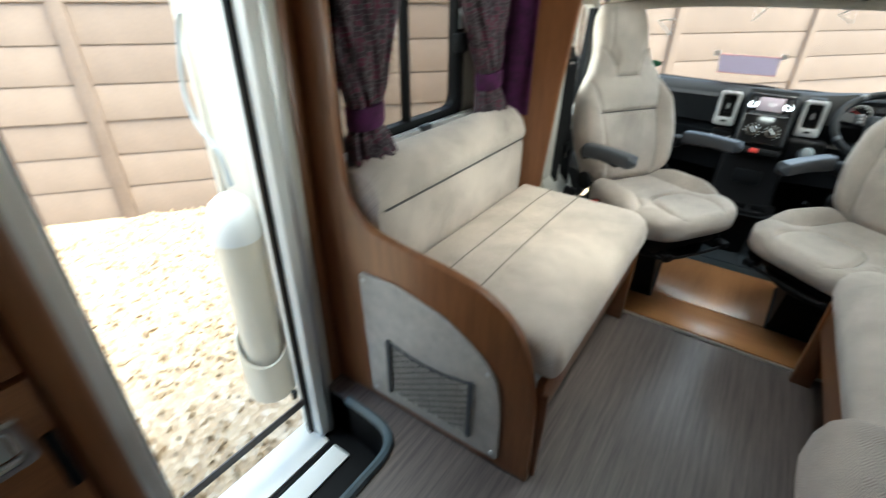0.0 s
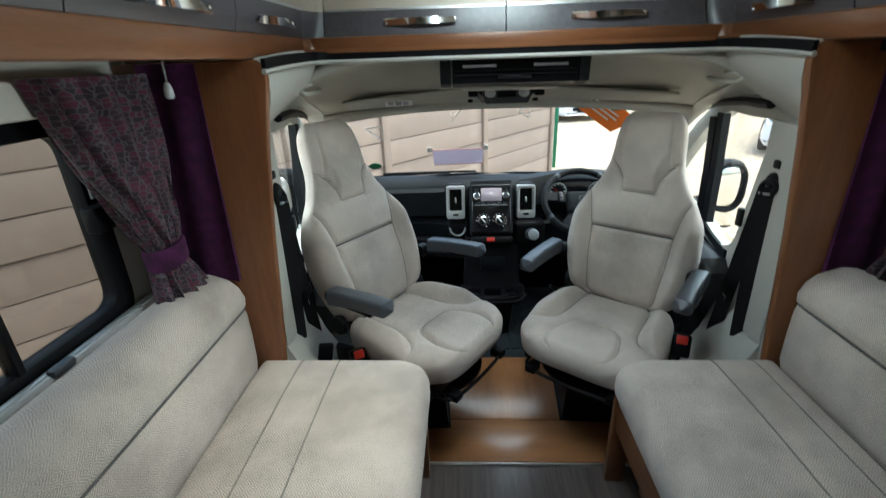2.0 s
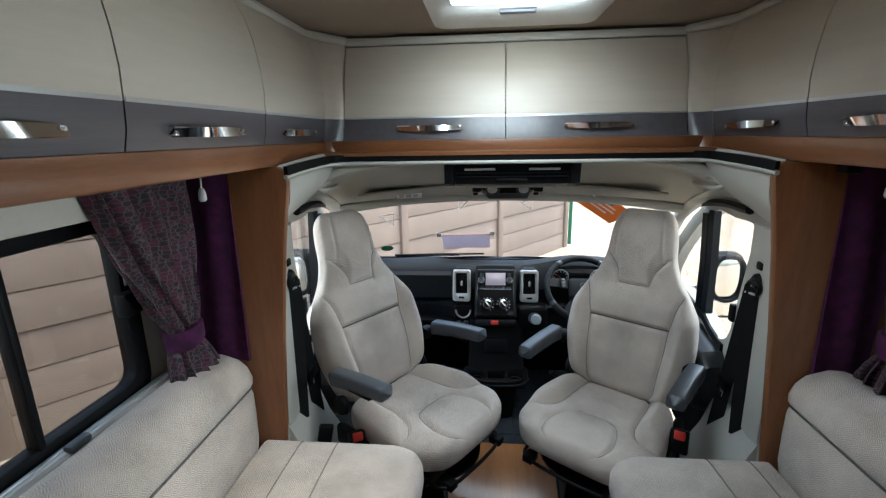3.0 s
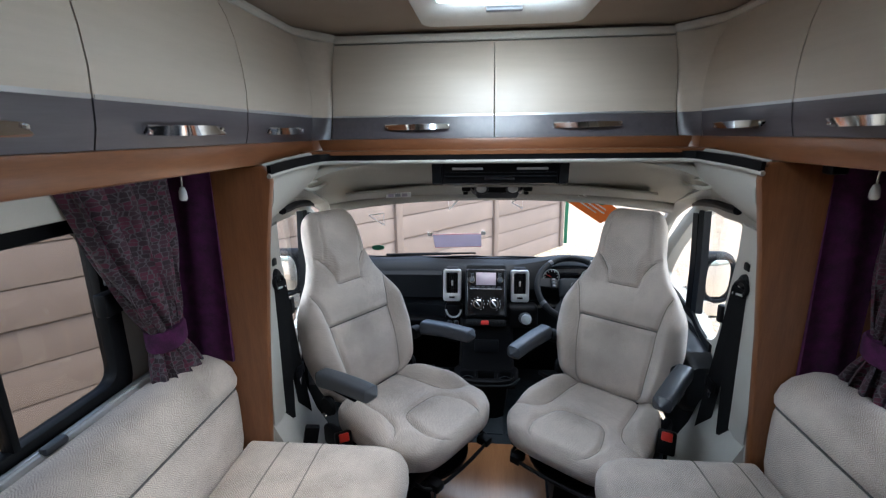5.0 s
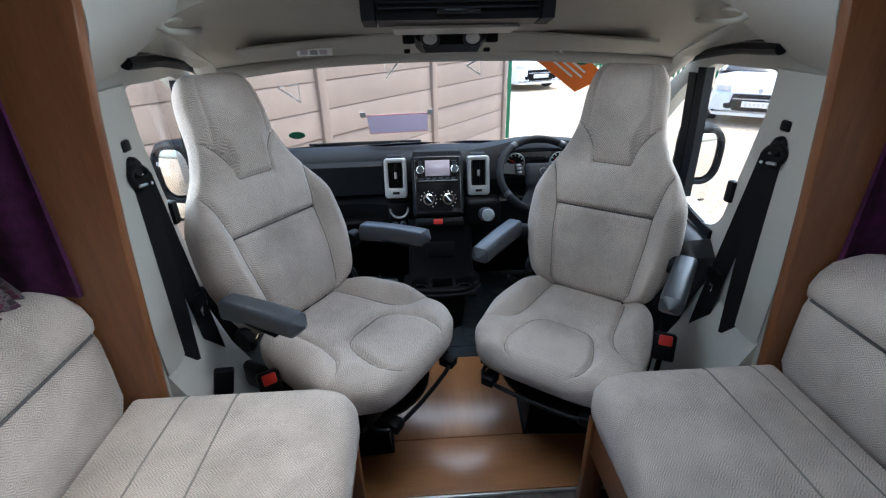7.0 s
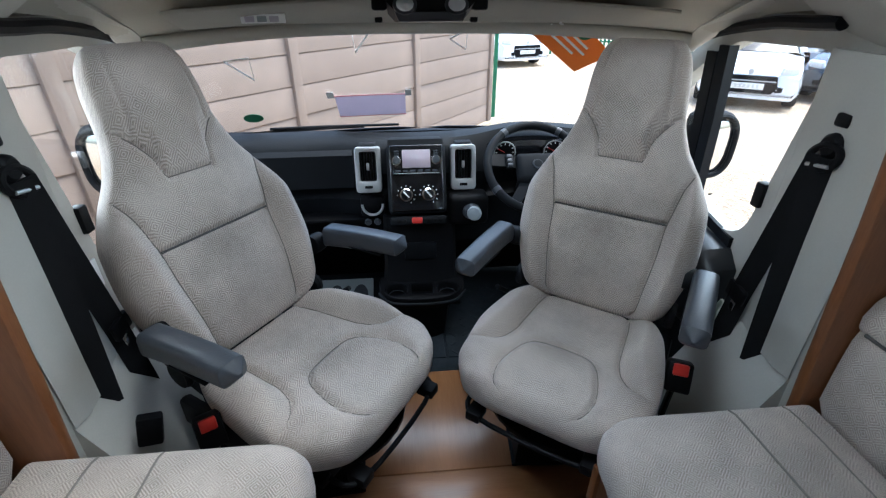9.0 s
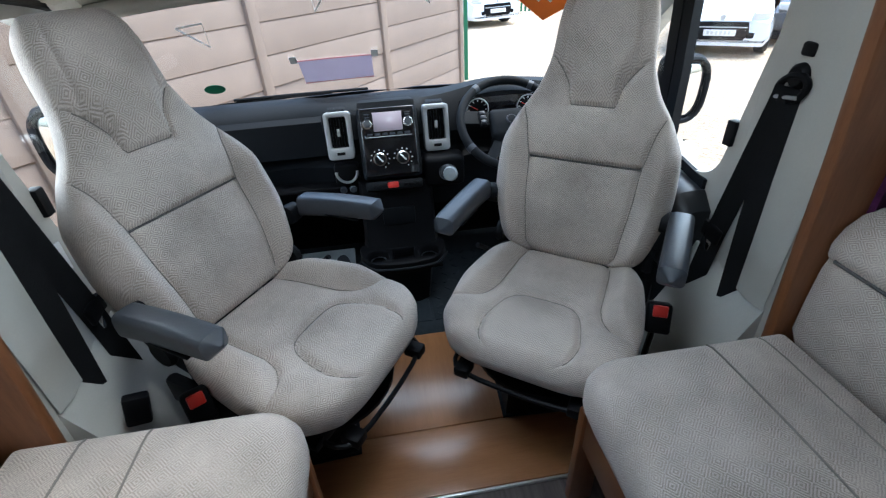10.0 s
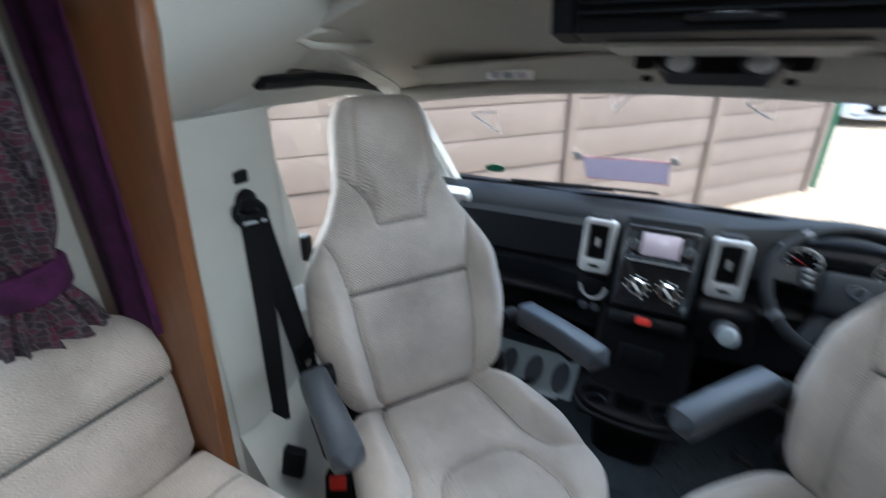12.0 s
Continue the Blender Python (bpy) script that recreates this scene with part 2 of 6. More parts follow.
def curtain_mat():
    """Grey cloth with a web of rounded cells, some of them pink."""
    m, n, l, b = mat_new("curtain_print")
    co = coord(n)
    v = n.new("ShaderNodeTexVoronoi")
    v.feature, v.inputs["Scale"].default_value = "DISTANCE_TO_EDGE", 1
    c = n.new("ShaderNodeTexVoronoi")
    c.inputs["Scale"].default_value = 1
    for t in (v, c):
        t.inputs["Randomness"].default_value = 0.55
        l.new(mapn(n, l, co, (46, 54, 84)), t.inputs["Vector"])
    sep = n.new("ShaderNodeSeparateColor")
    l.new(c.outputs["Color"], sep.inputs[0])
    cell = rampn(n, l, sep.outputs[0], [(0.2, (0.022, 0.011, 0.016)), (0.55, (0.04, 0.014, 0.024)), (0.85, (0.085, 0.012, 0.034))])
    mix = n.new("ShaderNodeMixRGB")
    l.new(rampn(n, l, v.outputs["Distance"], [(0.035, (0, 0, 0)), (0.075, (1, 1, 1))]), mix.inputs[0])
    mix.inputs[1].default_value = (0.085, 0.072, 0.082, 1)
    l.new(cell, mix.inputs[2])
    l.new(mix.outputs[0], b.inputs["Base Color"])
    b.inputs["Roughness"].default_value = 0.8
    b.inputs["Sheen Weight"].default_value = 0.05
    bumpn(n, l, b, noisen(n, l, co, 700, 2), 0.2, 0.001)
    return m


M_FENCE, M_GRAVEL, M_CURTAIN = fence_mat(), gravel_mat(), curtain_mat()


# ---- mesh helpers ----
def to_object(name, bm, material, smooth=True):
    bmesh.ops.recalc_face_normals(bm, faces=bm.faces)
    me = bpy.data.meshes.new(name)
    bm.to_mesh(me)
    bm.free()
    if material:
        me.materials.append(material)
    if smooth:
        for p in me.polygons:
            p.use_smooth = True
        me.set_sharp_from_angle(angle=radians(38))
    return new(name, me)


def part(name, bm, material, parent, label=""):
    ob = to_object(name, bm, material)
    ob.parent = parent
    if label:
        ob["label"] = label
    return ob


def thing(name, label, category, at=None, group=""):
    ob = new(name)
    ob.empty_display_size = 0.05
    if at is not None:
        ob.matrix_world = at
    return tagged(ob, label, category, group)


def solid(name, bm, material, label, category="", kind="", group=""):
    return tagged(to_object(name, bm, material), label, category, group, kind)


def box(x0, x1, y0, y1, z0, z1, bev=0.004, bm=None, seg=2):
    b = bmesh.new()
    bmesh.ops.create_cube(b, size=1)
    for v in b.verts:
        v.co = Vector((x0 + (v.co.x + 0.5) * (x1 - x0), y0 + (v.co.y + 0.5) * (y1 - y0), z0 + (v.co.z + 0.5) * (z1 - z0)))
    if bev:
        bmesh.ops.bevel(b, geom=b.edges[:], offset=min(bev, 0.45 * min(abs(x1 - x0), abs(y1 - y0), abs(z1 - z0))), segments=seg, affect="EDGES", profile=0.5)
    return merge(bm, b)


def merge(bm, b):
    if bm is None:
        return b
    me = bpy.data.meshes.new("scrap")
    b.to_mesh(me)
    b.free()
    bm.from_mesh(me)
    bpy.data.meshes.remove(me)
    return bm


def moved(bm, m):
    bmesh.ops.transform(bm, matrix=m, verts=bm.verts)
    return bm


def rounded(pts, r, n=5):
    """A polygon with its corners rounded."""
    out = []
    pts = [Vector(p) for p in pts]
    rs = r if isinstance(r, (list, tuple)) else [r] * len(pts)
    for i, p in enumerate(pts):
        a, c = (pts[i - 1] - p), (pts[(i + 1) % len(pts)] - p)
        k = min(rs[i], 0.49 * a.length, 0.49 * c.length)
        a, c = p + a.normalized() * k, p + c.normalized() * k
        for j in range(n + 1):
            t = j / n
            out.append(a * (1 - t) ** 2 + p * 2 * t * (1 - t) + c * t * t)
    return out


PLANES = {"x": lambda u, v, d: (d, u, v), "y": lambda u, v, d: (u, d, v), "z": lambda u, v, d: (u, v, d)}


def sheet(outer, holes, axis, d0, d1, bm=None, cuts=(), bev=0.0):
    """A flat board with holes that go through it, in the plane across the axis, from d0 to d1."""
    b = bmesh.new()
    edges = []
    for loop in (outer, *holes):
        vs = [b.verts.new((p[0], p[1], 0)) for p in loop]
        edges += [b.edges.new((vs[i], vs[(i + 1) % len(vs)])) for i in range(len(vs))]
    bmesh.ops.triangle_fill(b, edges=edges, use_beauty=True, use_dissolve=False)
    for u in cuts:
        bmesh.ops.bisect_plane(b, geom=b.verts[:] + b.edges[:] + b.faces[:], plane_co=(u, 0, 0), plane_no=(1, 0, 0))
    ext = bmesh.ops.extrude_face_region(b, geom=b.faces[:])
    top = [v for v in ext["geom"] if isinstance(v, bmesh.types.BMVert)]
    for v in top:
        v.co.z = 1
    f = PLANES[axis]
    for v in b.verts:
        v.co = Vector(f(v.co.x, v.co.y, d0 + (d1 - d0) * v.co.z))
    bmesh.ops.recalc_face_normals(b, faces=b.faces)
    if bev:
        sharp = [e for e in b.edges if len(e.link_faces) == 2 and e.calc_face_angle(0) > 0.9]
        bmesh.ops.bevel(b, geom=sharp, offset=bev, segments=2, affect="EDGES", profile=0.5)
    return merge(bm, b)


def rings(loops, bm=None, closed=True, caps=True):
    """Skins a list of equal rings of points."""
    b = bmesh.new()
    vs = [[b.verts.new(p) for p in ring] for ring in loops]
    n = len(vs[0])
    for a, c in zip(vs, vs[1:]):
        for i in range(n if closed else n - 1):
            b.faces.new((a[i], a[(i + 1) % n], c[(i + 1) % n], c[i]))
    if caps and closed:
        b.faces.new(vs[0][::-1])
        b.faces.new(vs[-1])
    return merge(bm, b)


def tube(pts, r, n=8, bm=None, flat=1.0, up=(0, 0, 1)):
    """A round bar (or a strap, with flat under 1) along a line of points."""
    pts = [Vector(p) for p in pts]
    loops = []
    side = None
    for i, p in enumerate(pts):
        d = (pts[min(i + 1, len(pts) - 1)] - pts[max(i - 1, 0)]).normalized()
        ref = Vector(up) if side is None else side.cross(d)
        if abs(d.dot(ref.normalized())) > 0.97:
            ref = Vector((1, 0, 0.1))
        side = d.cross(ref).normalized()
        over = side.cross(d).normalized()
        rr = r[i] if isinstance(r, (list, tuple)) else r
        loops.append([p + side * (rr * math.cos(2 * math.pi * k / n)) + over * (rr * flat * math.sin(2 * math.pi * k / n)) for k in range(n)])
    return rings(loops, bm)


def spline(pts, n=8):
    """A smooth line through points."""
    pts = [Vector(p) for p in pts]
    out = []
    for i in range(len(pts) - 1):
        p0, p1, p2, p3 = pts[max(i - 1, 0)], pts[i], pts[i + 1], pts[min(i + 2, len(pts) - 1)]
        for j in range(n):
            t = j / n
            out.append(0.5 * ((2 * p1) + (p2 - p0) * t + (2 * p0 - 5 * p1 + 4 * p2 - p3) * t * t + (3 * p1 - p0 - 3 * p2 + p3) * t ** 3))
    out.append(pts[-1])
    return out


def lathe(profile, n=24, bm=None, axis="z"):
    loops = []
    for r, h in profile:
        ring = []
        for k in range(n):
            a = 2 * math.pi * k / n
            c, s = max(r, 1e-4) * math.cos(a), max(r, 1e-4) * math.sin(a)
            ring.append({"z": (c, s, h), "y": (c, h, s), "x": (h, c, s)}[axis])
        loops.append(ring)
    return rings(loops, bm)


def strap(pts, width, thick, bm=None, wide=(1, 0, 0)):
    """A flat band whose width lies along one direction."""
    pts, w = [Vector(p) for p in pts], Vector(wide).normalized()
    loops = []
    for i, p in enumerate(pts):
        d = (pts[min(i + 1, len(pts) - 1)] - pts[max(i - 1, 0)]).normalized()
        ww = (w - d * w.dot(d)).normalized()
        nn = d.cross(ww).normalized()
        loops.append([p + ww * (a * width / 2) + nn * (c * thick / 2) for a, c in ((-1, -1), (1, -1), (1, 1), (-1, 1))])
    return rings(loops, bm)


def interp(table, s):
    """A smooth curve through the rows of a table of (s, value)."""
    if s <= table[0][0]:
        return table[0][1]
    if s >= table[-1][0]:
        return table[-1][1]
    i = max(k for k, row in enumerate(table) if row[0] <= s)
    (a, va), (b, vb) = table[i], table[i + 1]
    slope = (vb - va) / (b - a)

    def tangent(k):
        if k == 0 or k == len(table) - 1:
            return slope
        l, r = (table[k][1] - table[k - 1][1]) / (table[k][0] - table[k - 1][0]), (table[k + 1][1] - table[k][1]) / (table[k + 1][0] - table[k][0])
        return 0.0 if l * r <= 0 else 2 * l * r / (l + r)

    t, m0, m1 = (s - a) / (b - a), tangent(i) * (b - a), tangent(i + 1) * (b - a)
    return va * (2 * t ** 3 - 3 * t * t + 1) + m0 * (t ** 3 - 2 * t * t + t) + vb * (3 * t * t - 2 * t ** 3) + m1 * (t ** 3 - t * t)


def sgnpow(v, p):
    return math.copysign(abs(v) ** p, v)

# ---- the ground and the yard ----
GZ = -0.6
bm = bmesh.new()
for x0, x1, y0, y1, n in ((-9, 13, -5, 16, 60),):
    bmesh.ops.create_grid(bm, x_segments=n, y_segments=n, size=1)
    for v in bm.verts:
        v.co = Vector((x0 + (v.co.x + 1) / 2 * (x1 - x0), y0 + (v.co.y + 1) / 2 * (y1 - y0), GZ))
        v.co.z += 0.02 * noise.noise(v.co * 0.6) + 0.008 * noise.noise(v.co * 3)
edge = [e for e in bm.edges if e.is_boundary]
far = bmesh.ops.extrude_edge_only(bm, edges=edge)
for v in far["geom"]:
    if isinstance(v, bmesh.types.BMVert):
        d = Vector((v.co.x - 2, v.co.y - 5.5, 0))
        v.co = v.co + d.normalized() * 900
        v.co.z = GZ - 0.05
solid("ground", bm, M_GRAVEL, "pale tan gravel yard", "ground", "structure")

# Loose stones where the entrance looks onto the gravel.
rng = random.Random(4)
bm = bmesh.new()
for i in range(1500):
    x, y = -1.3 - 3.0 * rng.random(), -0.6 + 2.6 * rng.random()
    s = 0.012 + 0.02 * rng.random()
    q = Euler((rng.random() * 6, rng.random() * 6, rng.random() * 6)).to_matrix()
    c = Vector((x, y, GZ + 0.012 + 0.02 * noise.noise(Vector((x, y, GZ)) * 0.6)))
    vs = [bm.verts.new(c + q @ (Vector(p) * s * (0.7 + 0.6 * rng.random()))) for p in ((1, 0, 0), (-1, 0, 0), (0, 1, 0), (0, -1, 0), (0, 0, 0.6), (0, 0, -0.6))]
    for a, b_, c_ in ((0, 2, 4), (2, 1, 4), (1, 3, 4), (3, 0, 4), (2, 0, 5), (1, 2, 5), (3, 1, 5), (0, 3, 5)):
        bm.faces.new((vs[a], vs[b_], vs[c_]))
solid("gravel", bm, M_GRAVEL, "loose tan gravel stones beside the step", "gravel", "stuff")

# Fence of stacked brown boards between posts.
FA, FB = Vector((-4.45, 1.2, GZ)), Vector((1.4, 8.75, GZ))
FD = (FB - FA).normalized()
FANG = math.degrees(math.atan2(FD.y, FD.x))
fence = thing("fence", "brown fence of stacked horizontal boards between posts", "fence", pose(*FA, 0, 0, FANG))
POSTS = (-5.6, -3.75, -1.85, 0.03, 1.82, 3.6, 5.5, 7.45, 9.5)
post_bm = box(-0.055, 0.055, -0.06, 0.06, -0.1, 2.3, 0.012)
first = part("post", post_bm, M_FENCE, fence)
first.location = (POSTS[0], 0, 0)
for s in POSTS[1:]:
    o = new("post", first.data)
    o.parent, o.location = fence, (s, 0, 0)
for a, b_ in zip(POSTS, POSTS[1:]):
    w = b_ - a - 0.1
    shared = None
    for k in range(8):
        if shared is None:
            prof = [(-0.012, 0.0), (-0.024, 0.006), (-0.020, 0.262), (-0.008, 0.279), (0.02, 0.279), (0.02, 0.0)]
            pb = rings([[(x, y, z) for y, z in prof] for x in (-w / 2, -w / 4, 0, w / 4, w / 2)])
            o = part("board", pb, M_FENCE, fence)
            shared = o.data
        else:
            o = new("board", shared)
            o.parent = fence
        o.location = ((a + b_) / 2, 0.004 * ((k * 7) % 3 - 1), 0.28 * k)

# Green palisade at the back of the yard.
pal = thing("palisade_fence", "green steel palisade fence at the back of the yard", "fence", pose(1.0, 19.3, GZ, 0, 0, -14))
pale = None
for i in range(150):
    if pale is None:
        pale = part("pale", sheet([(-0.035, 0.05), (0.035, 0.05), (0.035, 1.9), (0.0, 2.0), (-0.035, 1.9)], [], "y", -0.008, 0.008), M_GREEN, pal)
        o = pale
    else:
        o = new("pale", pale.data)
        o.parent = pal
    o.location = (i * 0.14, 0, 0)
for z in (0.45, 1.6):
    part("rail", box(-0.1, 21.0, 0.012, 0.05, z, z + 0.05), M_GREEN, pal)
gp = solid("green_post", box(1.50, 1.56, 8.93, 8.99, GZ - 0.05, 1.9, 0.008), M_GREEN, "green steel post at the end of the brown fence", "post")


def car(name, label, m, paint, length=4.0, width=1.72, height=1.5):
    """A small car; its nose points along -y of its own frame."""
    c = thing(name, label, "car", m, "parked cars")
    hw, hl = width / 2, length / 2
    low = [(-1.0, 0.42, 0.84), (-0.97, 0.62, 0.93), (-0.85, 0.74, 0.98), (-0.5, 0.90, 1.0), (-0.42, 0.93, 1.0), (0.5, 0.95, 1.0), (0.9, 0.93, 0.96), (1.0, 0.7, 0.9)]
    loops = []
    for t, top, k in low:
        y, w = t * hl, hw * k
        z0 = 0.2
        loops.append([(-w * 0.92, y, z0), (-w, y, z0 + 0.1), (-w * 1.0, y, top * 0.62), (-w * 0.94, y, top * 0.93), (-w * 0.6, y, top), (w * 0.6, y, top), (w * 0.94, y, top * 0.93), (w * 1.0, y, top * 0.62), (w, y, z0 + 0.1), (w * 0.92, y, z0)])
    body = part("body", rings(loops), paint, c)
    cab = []
    for t, z, k in ((-0.46, 0.90, 0.86), (-0.05, height - 0.04, 0.66), (0.2, height, 0.68), (0.6, height - 0.05, 0.66), (0.96, 0.93, 0.8)):
        y, w = t * hl, hw * k
        cab.append([(-w, y, z), (-w * 0.9, y, z + 0.03), (w * 0.9, y, z + 0.03), (w, y, z)] + [(hw * 0.95, y, 0.88), (-hw * 0.95, y, 0.88)])
    part("cabin", rings(cab), M_GLOSSBLK, c, "dark glazed cabin")
    roof = []
    for t, z, k in ((-0.06, height - 0.03, 0.66), (0.2, height + 0.012, 0.69), (0.62, height - 0.035, 0.67)):
        y, w = t * hl, hw * k
        roof.append([(-w, y, z), (-w * 0.9, y, z + 0.035), (w * 0.9, y, z + 0.035), (w, y, z), (w * 0.9, y, z - 0.01), (-w * 0.9, y, z - 0.01)])
    part("roof", rings(roof), paint, c)
    for s in (-1, 1):
        part("pillar", tube([(s * hw * 0.87, -0.45 * hl, 0.93), (s * hw * 0.66, -0.05 * hl, height - 0.02)], 0.035), paint, c)
        part("headlight", moved(box(-0.16, 0.16, -0.05, 0.05, -0.09, 0.09, 0.04), pose(s * hw * 0.7, -hl * 0.92, 0.68, 20, 0, s * 28)), M_LAMP, c)
        part("fog_lamp", moved(box(-0.12, 0.12, -0.03, 0.03, -0.05, 0.05, 0.02), pose(s * hw * 0.64, -hl * 0.985, 0.38, 0, 0, s * 14)), M_BLACK, c)
        part("door_mirror", moved(box(-0.09, 0.09, -0.06, 0.06, -0.06, 0.06, 0.03), pose(s * (hw + 0.07), -0.3 * hl, 0.98)), paint, c)
        for y in (-0.62 * hl, 0.62 * hl):
            wheel = part("wheel", moved(lathe([(0.19, -0.10), (0.29, -0.10), (0.31, -0.07), (0.31, 0.07), (0.29, 0.10), (0.19, 0.10)], 28, axis="x"), pose(s * (hw - 0.09), y, 0.31)), M_TYRE, c)
            rim = part("rim", moved(lathe([(0.195, -0.02), (0.2, 0.035), (0.17, 0.03), (0.16, 0.0), (0.05, 0.015), (0.0, 0.02)], 28, axis="x"), pose(s * (hw - 0.09) + s * 0.065, y, 0.31, 0, 0, 0 if s > 0 else 180)), M_ALU, wheel)
            spokes = bmesh.new()
            for k in range(6):
                merge(spokes, moved(box(0.0, 0.02, -0.02, 0.02, 0.03, 0.18, 0.004), pose(s * (hw - 0.09) + s * 0.075, y, 0.31, k * 60, 0, 0)))
            part("spokes", spokes, M_ALU, wheel)
    part("grille", rings([[(-w, y, z) for w, z in ((0.40, 0.30), (0.47, 0.42), (0.43, 0.60))] + [(w, y, z) for w, z in ((0.43, 0.60), (0.47, 0.42), (0.40, 0.30))] for y in (-hl - 0.012, -hl + 0.05)]), M_BLACK, c)
    part("grille_bar", box(-0.43, 0.43, -hl - 0.02, -hl - 0.008, 0.505, 0.525, 0.004), M_SILVER, c)
    part("badge", moved(lathe([(0.05, -0.012), (0.05, 0.0), (0.0, 0.004)], 16, axis="y"), pose(0, -hl * 0.99, 0.67)), M_SILVER, c)
    plate = part("number_plate", box(-0.26, 0.26, -hl - 0.03, -hl - 0.008, 0.37, 0.475, 0.004), M_PAPER, c)
    for k in range(6):
        part("plate_mark", box(-0.21 + k * 0.07, -0.17 + k * 0.07, -hl - 0.033, -hl - 0.028, 0.395, 0.45, 0), M_ALU, plate)
    return c


car("parked_car", "white hatchback parked facing the yard on gravel", pose(7.45, 10.75, GZ, 0, 0, -36), M_CARWHITE, 3.9, 1.72, 1.48)
car("parked_car", "dark grey saloon parked beside the white hatchback", pose(10.2, 10.5, GZ, 0, 0, -55), M_CARDARK, 4.5, 1.8, 1.42)
car("parked_car", "white car parked at the back of the yard", pose(3.0, 17.2, GZ, 0, 0, 20), M_CARWHITE, 4.2, 1.75, 1.5)
van = car("parked_car", "silver car parked by the palisade fence", pose(11.5, 14.6, GZ, 0, 0, -40), M_SILVER, 4.3, 1.75, 1.5)

# ---- the living area's shell ----
X, ROOF, REAR, PY = 1.08, 1.872, -2.2, 1.51
DOOR_Y0, DOOR_Y1, SILL = -0.075, 0.405, -0.19
WIN = [(0.66, 0.80), (1.315, 0.80), (1.315, 1.275), (0.66, 1.275)]


def hole(pts, r=0.045):
    return [tuple(p) for p in rounded(pts, r)]


outer = [(REAR, -0.26), (1.56, -0.26), (1.56, ROOF + 0.06), (REAR, ROOF + 0.06)]
door_hole = hole([(DOOR_Y0, SILL), (DOOR_Y1, SILL), (DOOR_Y1, 1.72), (DOOR_Y0, 1.72)], 0.05)
solid("wall_left", sheet(outer, [hole(WIN), door_hole], "x", -X - 0.035, -X), M_LINER, "pale lined side wall with a window and the entrance", "wall", "structure")
# Opening for an assumed window out of view, there to let light in.
KIT = [(-1.35, 0.98), (-0.55, 0.98), (-0.55, 1.4), (-1.35, 1.4)]
solid("wall_right", sheet(outer, [hole(WIN), hole(KIT)], "x", X, X + 0.035), M_LINER, "pale lined side wall with windows", "wall", "structure")
solid("wall_rear", box(-X - 0.035, X + 0.035, REAR - 0.035, REAR, -0.26, ROOF + 0.06, 0), M_LINER, "plain rear wall of the living area", "wall", "structure")

HX, HY0, HY1 = 0.214, 1.02, 1.70
solid("ceiling", sheet([(-X, REAR), (X, REAR), (X, 2.2), (-X, 2.2)], [hole([(-HX, HY0), (HX, HY0), (HX, HY1), (-HX, HY1)], 0.04)], "z", ROOF, ROOF + 0.05), M_CEIL, "taupe fabric ceiling with a roof light", "ceiling", "structure")

# floor with the entrance well cut out
well = [tuple(p) for p in rounded([(-X + 0.005, -0.16), (-0.70, -0.16), (-0.70, 0.455), (-0.925, 0.47), (-X + 0.005, 0.47)], [0.01, 0.08, 0.11, 0.02, 0.01])]
solid("floor", sheet([(-X, REAR), (X, REAR), (X, 1.525), (-X, 1.525)], [well], "z", -0.03, 0.0), M_VINYL, "grey-brown striped wood-look vinyl floor", "floor", "structure")
solid("step_well", box(-X, -0.69, -0.17, 0.48, SILL - 0.03, SILL, 0.0), M_BLACK, "dark recessed entrance step", "step", "structure")
lip = [(p[0], p[1], 0.006) for p in well if p[0] > -X + 0.02]
solid("step_edging", tube(lip, 0.016, 8), plain("edging_blue_grey", (0.06, 0.085, 0.1), 0.5), "blue-grey rubber edging round the entrance step", "trim", "structure")
inner = [p for p in well if p[0] > -X + 0.02]
inner = [(-X + 0.02, inner[0][1])] + inner + [(-X + 0.02, inner[-1][1])]
wall_b = rings([[(p[0], p[1], z) for p in inner] + [(p[0] + 0.006 * (p[0] > -0.8), p[1], z) for p in inner[::-1]] for z in (SILL, -0.005)])
solid("step_riser", wall_b, M_BLACK, "dark riser round the entrance step", "trim", "structure")

# ---- entrance ----
door1 = thing("door_1", "entrance door frame of white aluminium with a black seal", "door")
door1["kind"] = "structure"
for y, s in ((DOOR_Y1, 1), (DOOR_Y0, -1)):
    part("jamb", box(-X - 0.05, -X + 0.05, y - 0.004 if s > 0 else y - 0.085, y + 0.06 if s > 0 else y + 0.004, SILL, 1.72, 0.008), M_WHITEDOOR, door1)
    part("jamb_trim", box(-X - 0.045, -X + 0.032, *((y + 0.062, y + 0.092) if s > 0 else (y - 0.12, y - 0.087)), SILL, 1.72, 0.006), M_LINER, door1)
    part("seal", box(-X - 0.012, -X + 0.012, y - 0.018 if s > 0 else y, y if s > 0 else y + 0.018, SILL + 0.01, 1.71, 0.006), M_BLACK, door1)
    part("channel", box(-X + 0.051, -X + 0.055, y + 0.03 if s > 0 else y - 0.05, y + 0.05 if s > 0 else y - 0.03, SILL, 1.72, 0.002), M_ALU, door1)
part("threshold", box(-X - 0.05, -X + 0.085, DOOR_Y0, DOOR_Y1, SILL - 0.02, SILL + 0.014, 0.006), M_WHITEDOOR, door1)
part("threshold_strip", box(-X + 0.108, -X + 0.185, DOOR_Y0, DOOR_Y1, SILL, SILL + 0.012, 0.005), M_WHITEDOOR, door1)
part("threshold_seal", box(-X + 0.088, -X + 0.105, DOOR_Y0, DOOR_Y1, SILL, SILL + 0.01, 0.003), M_BLACK, door1)
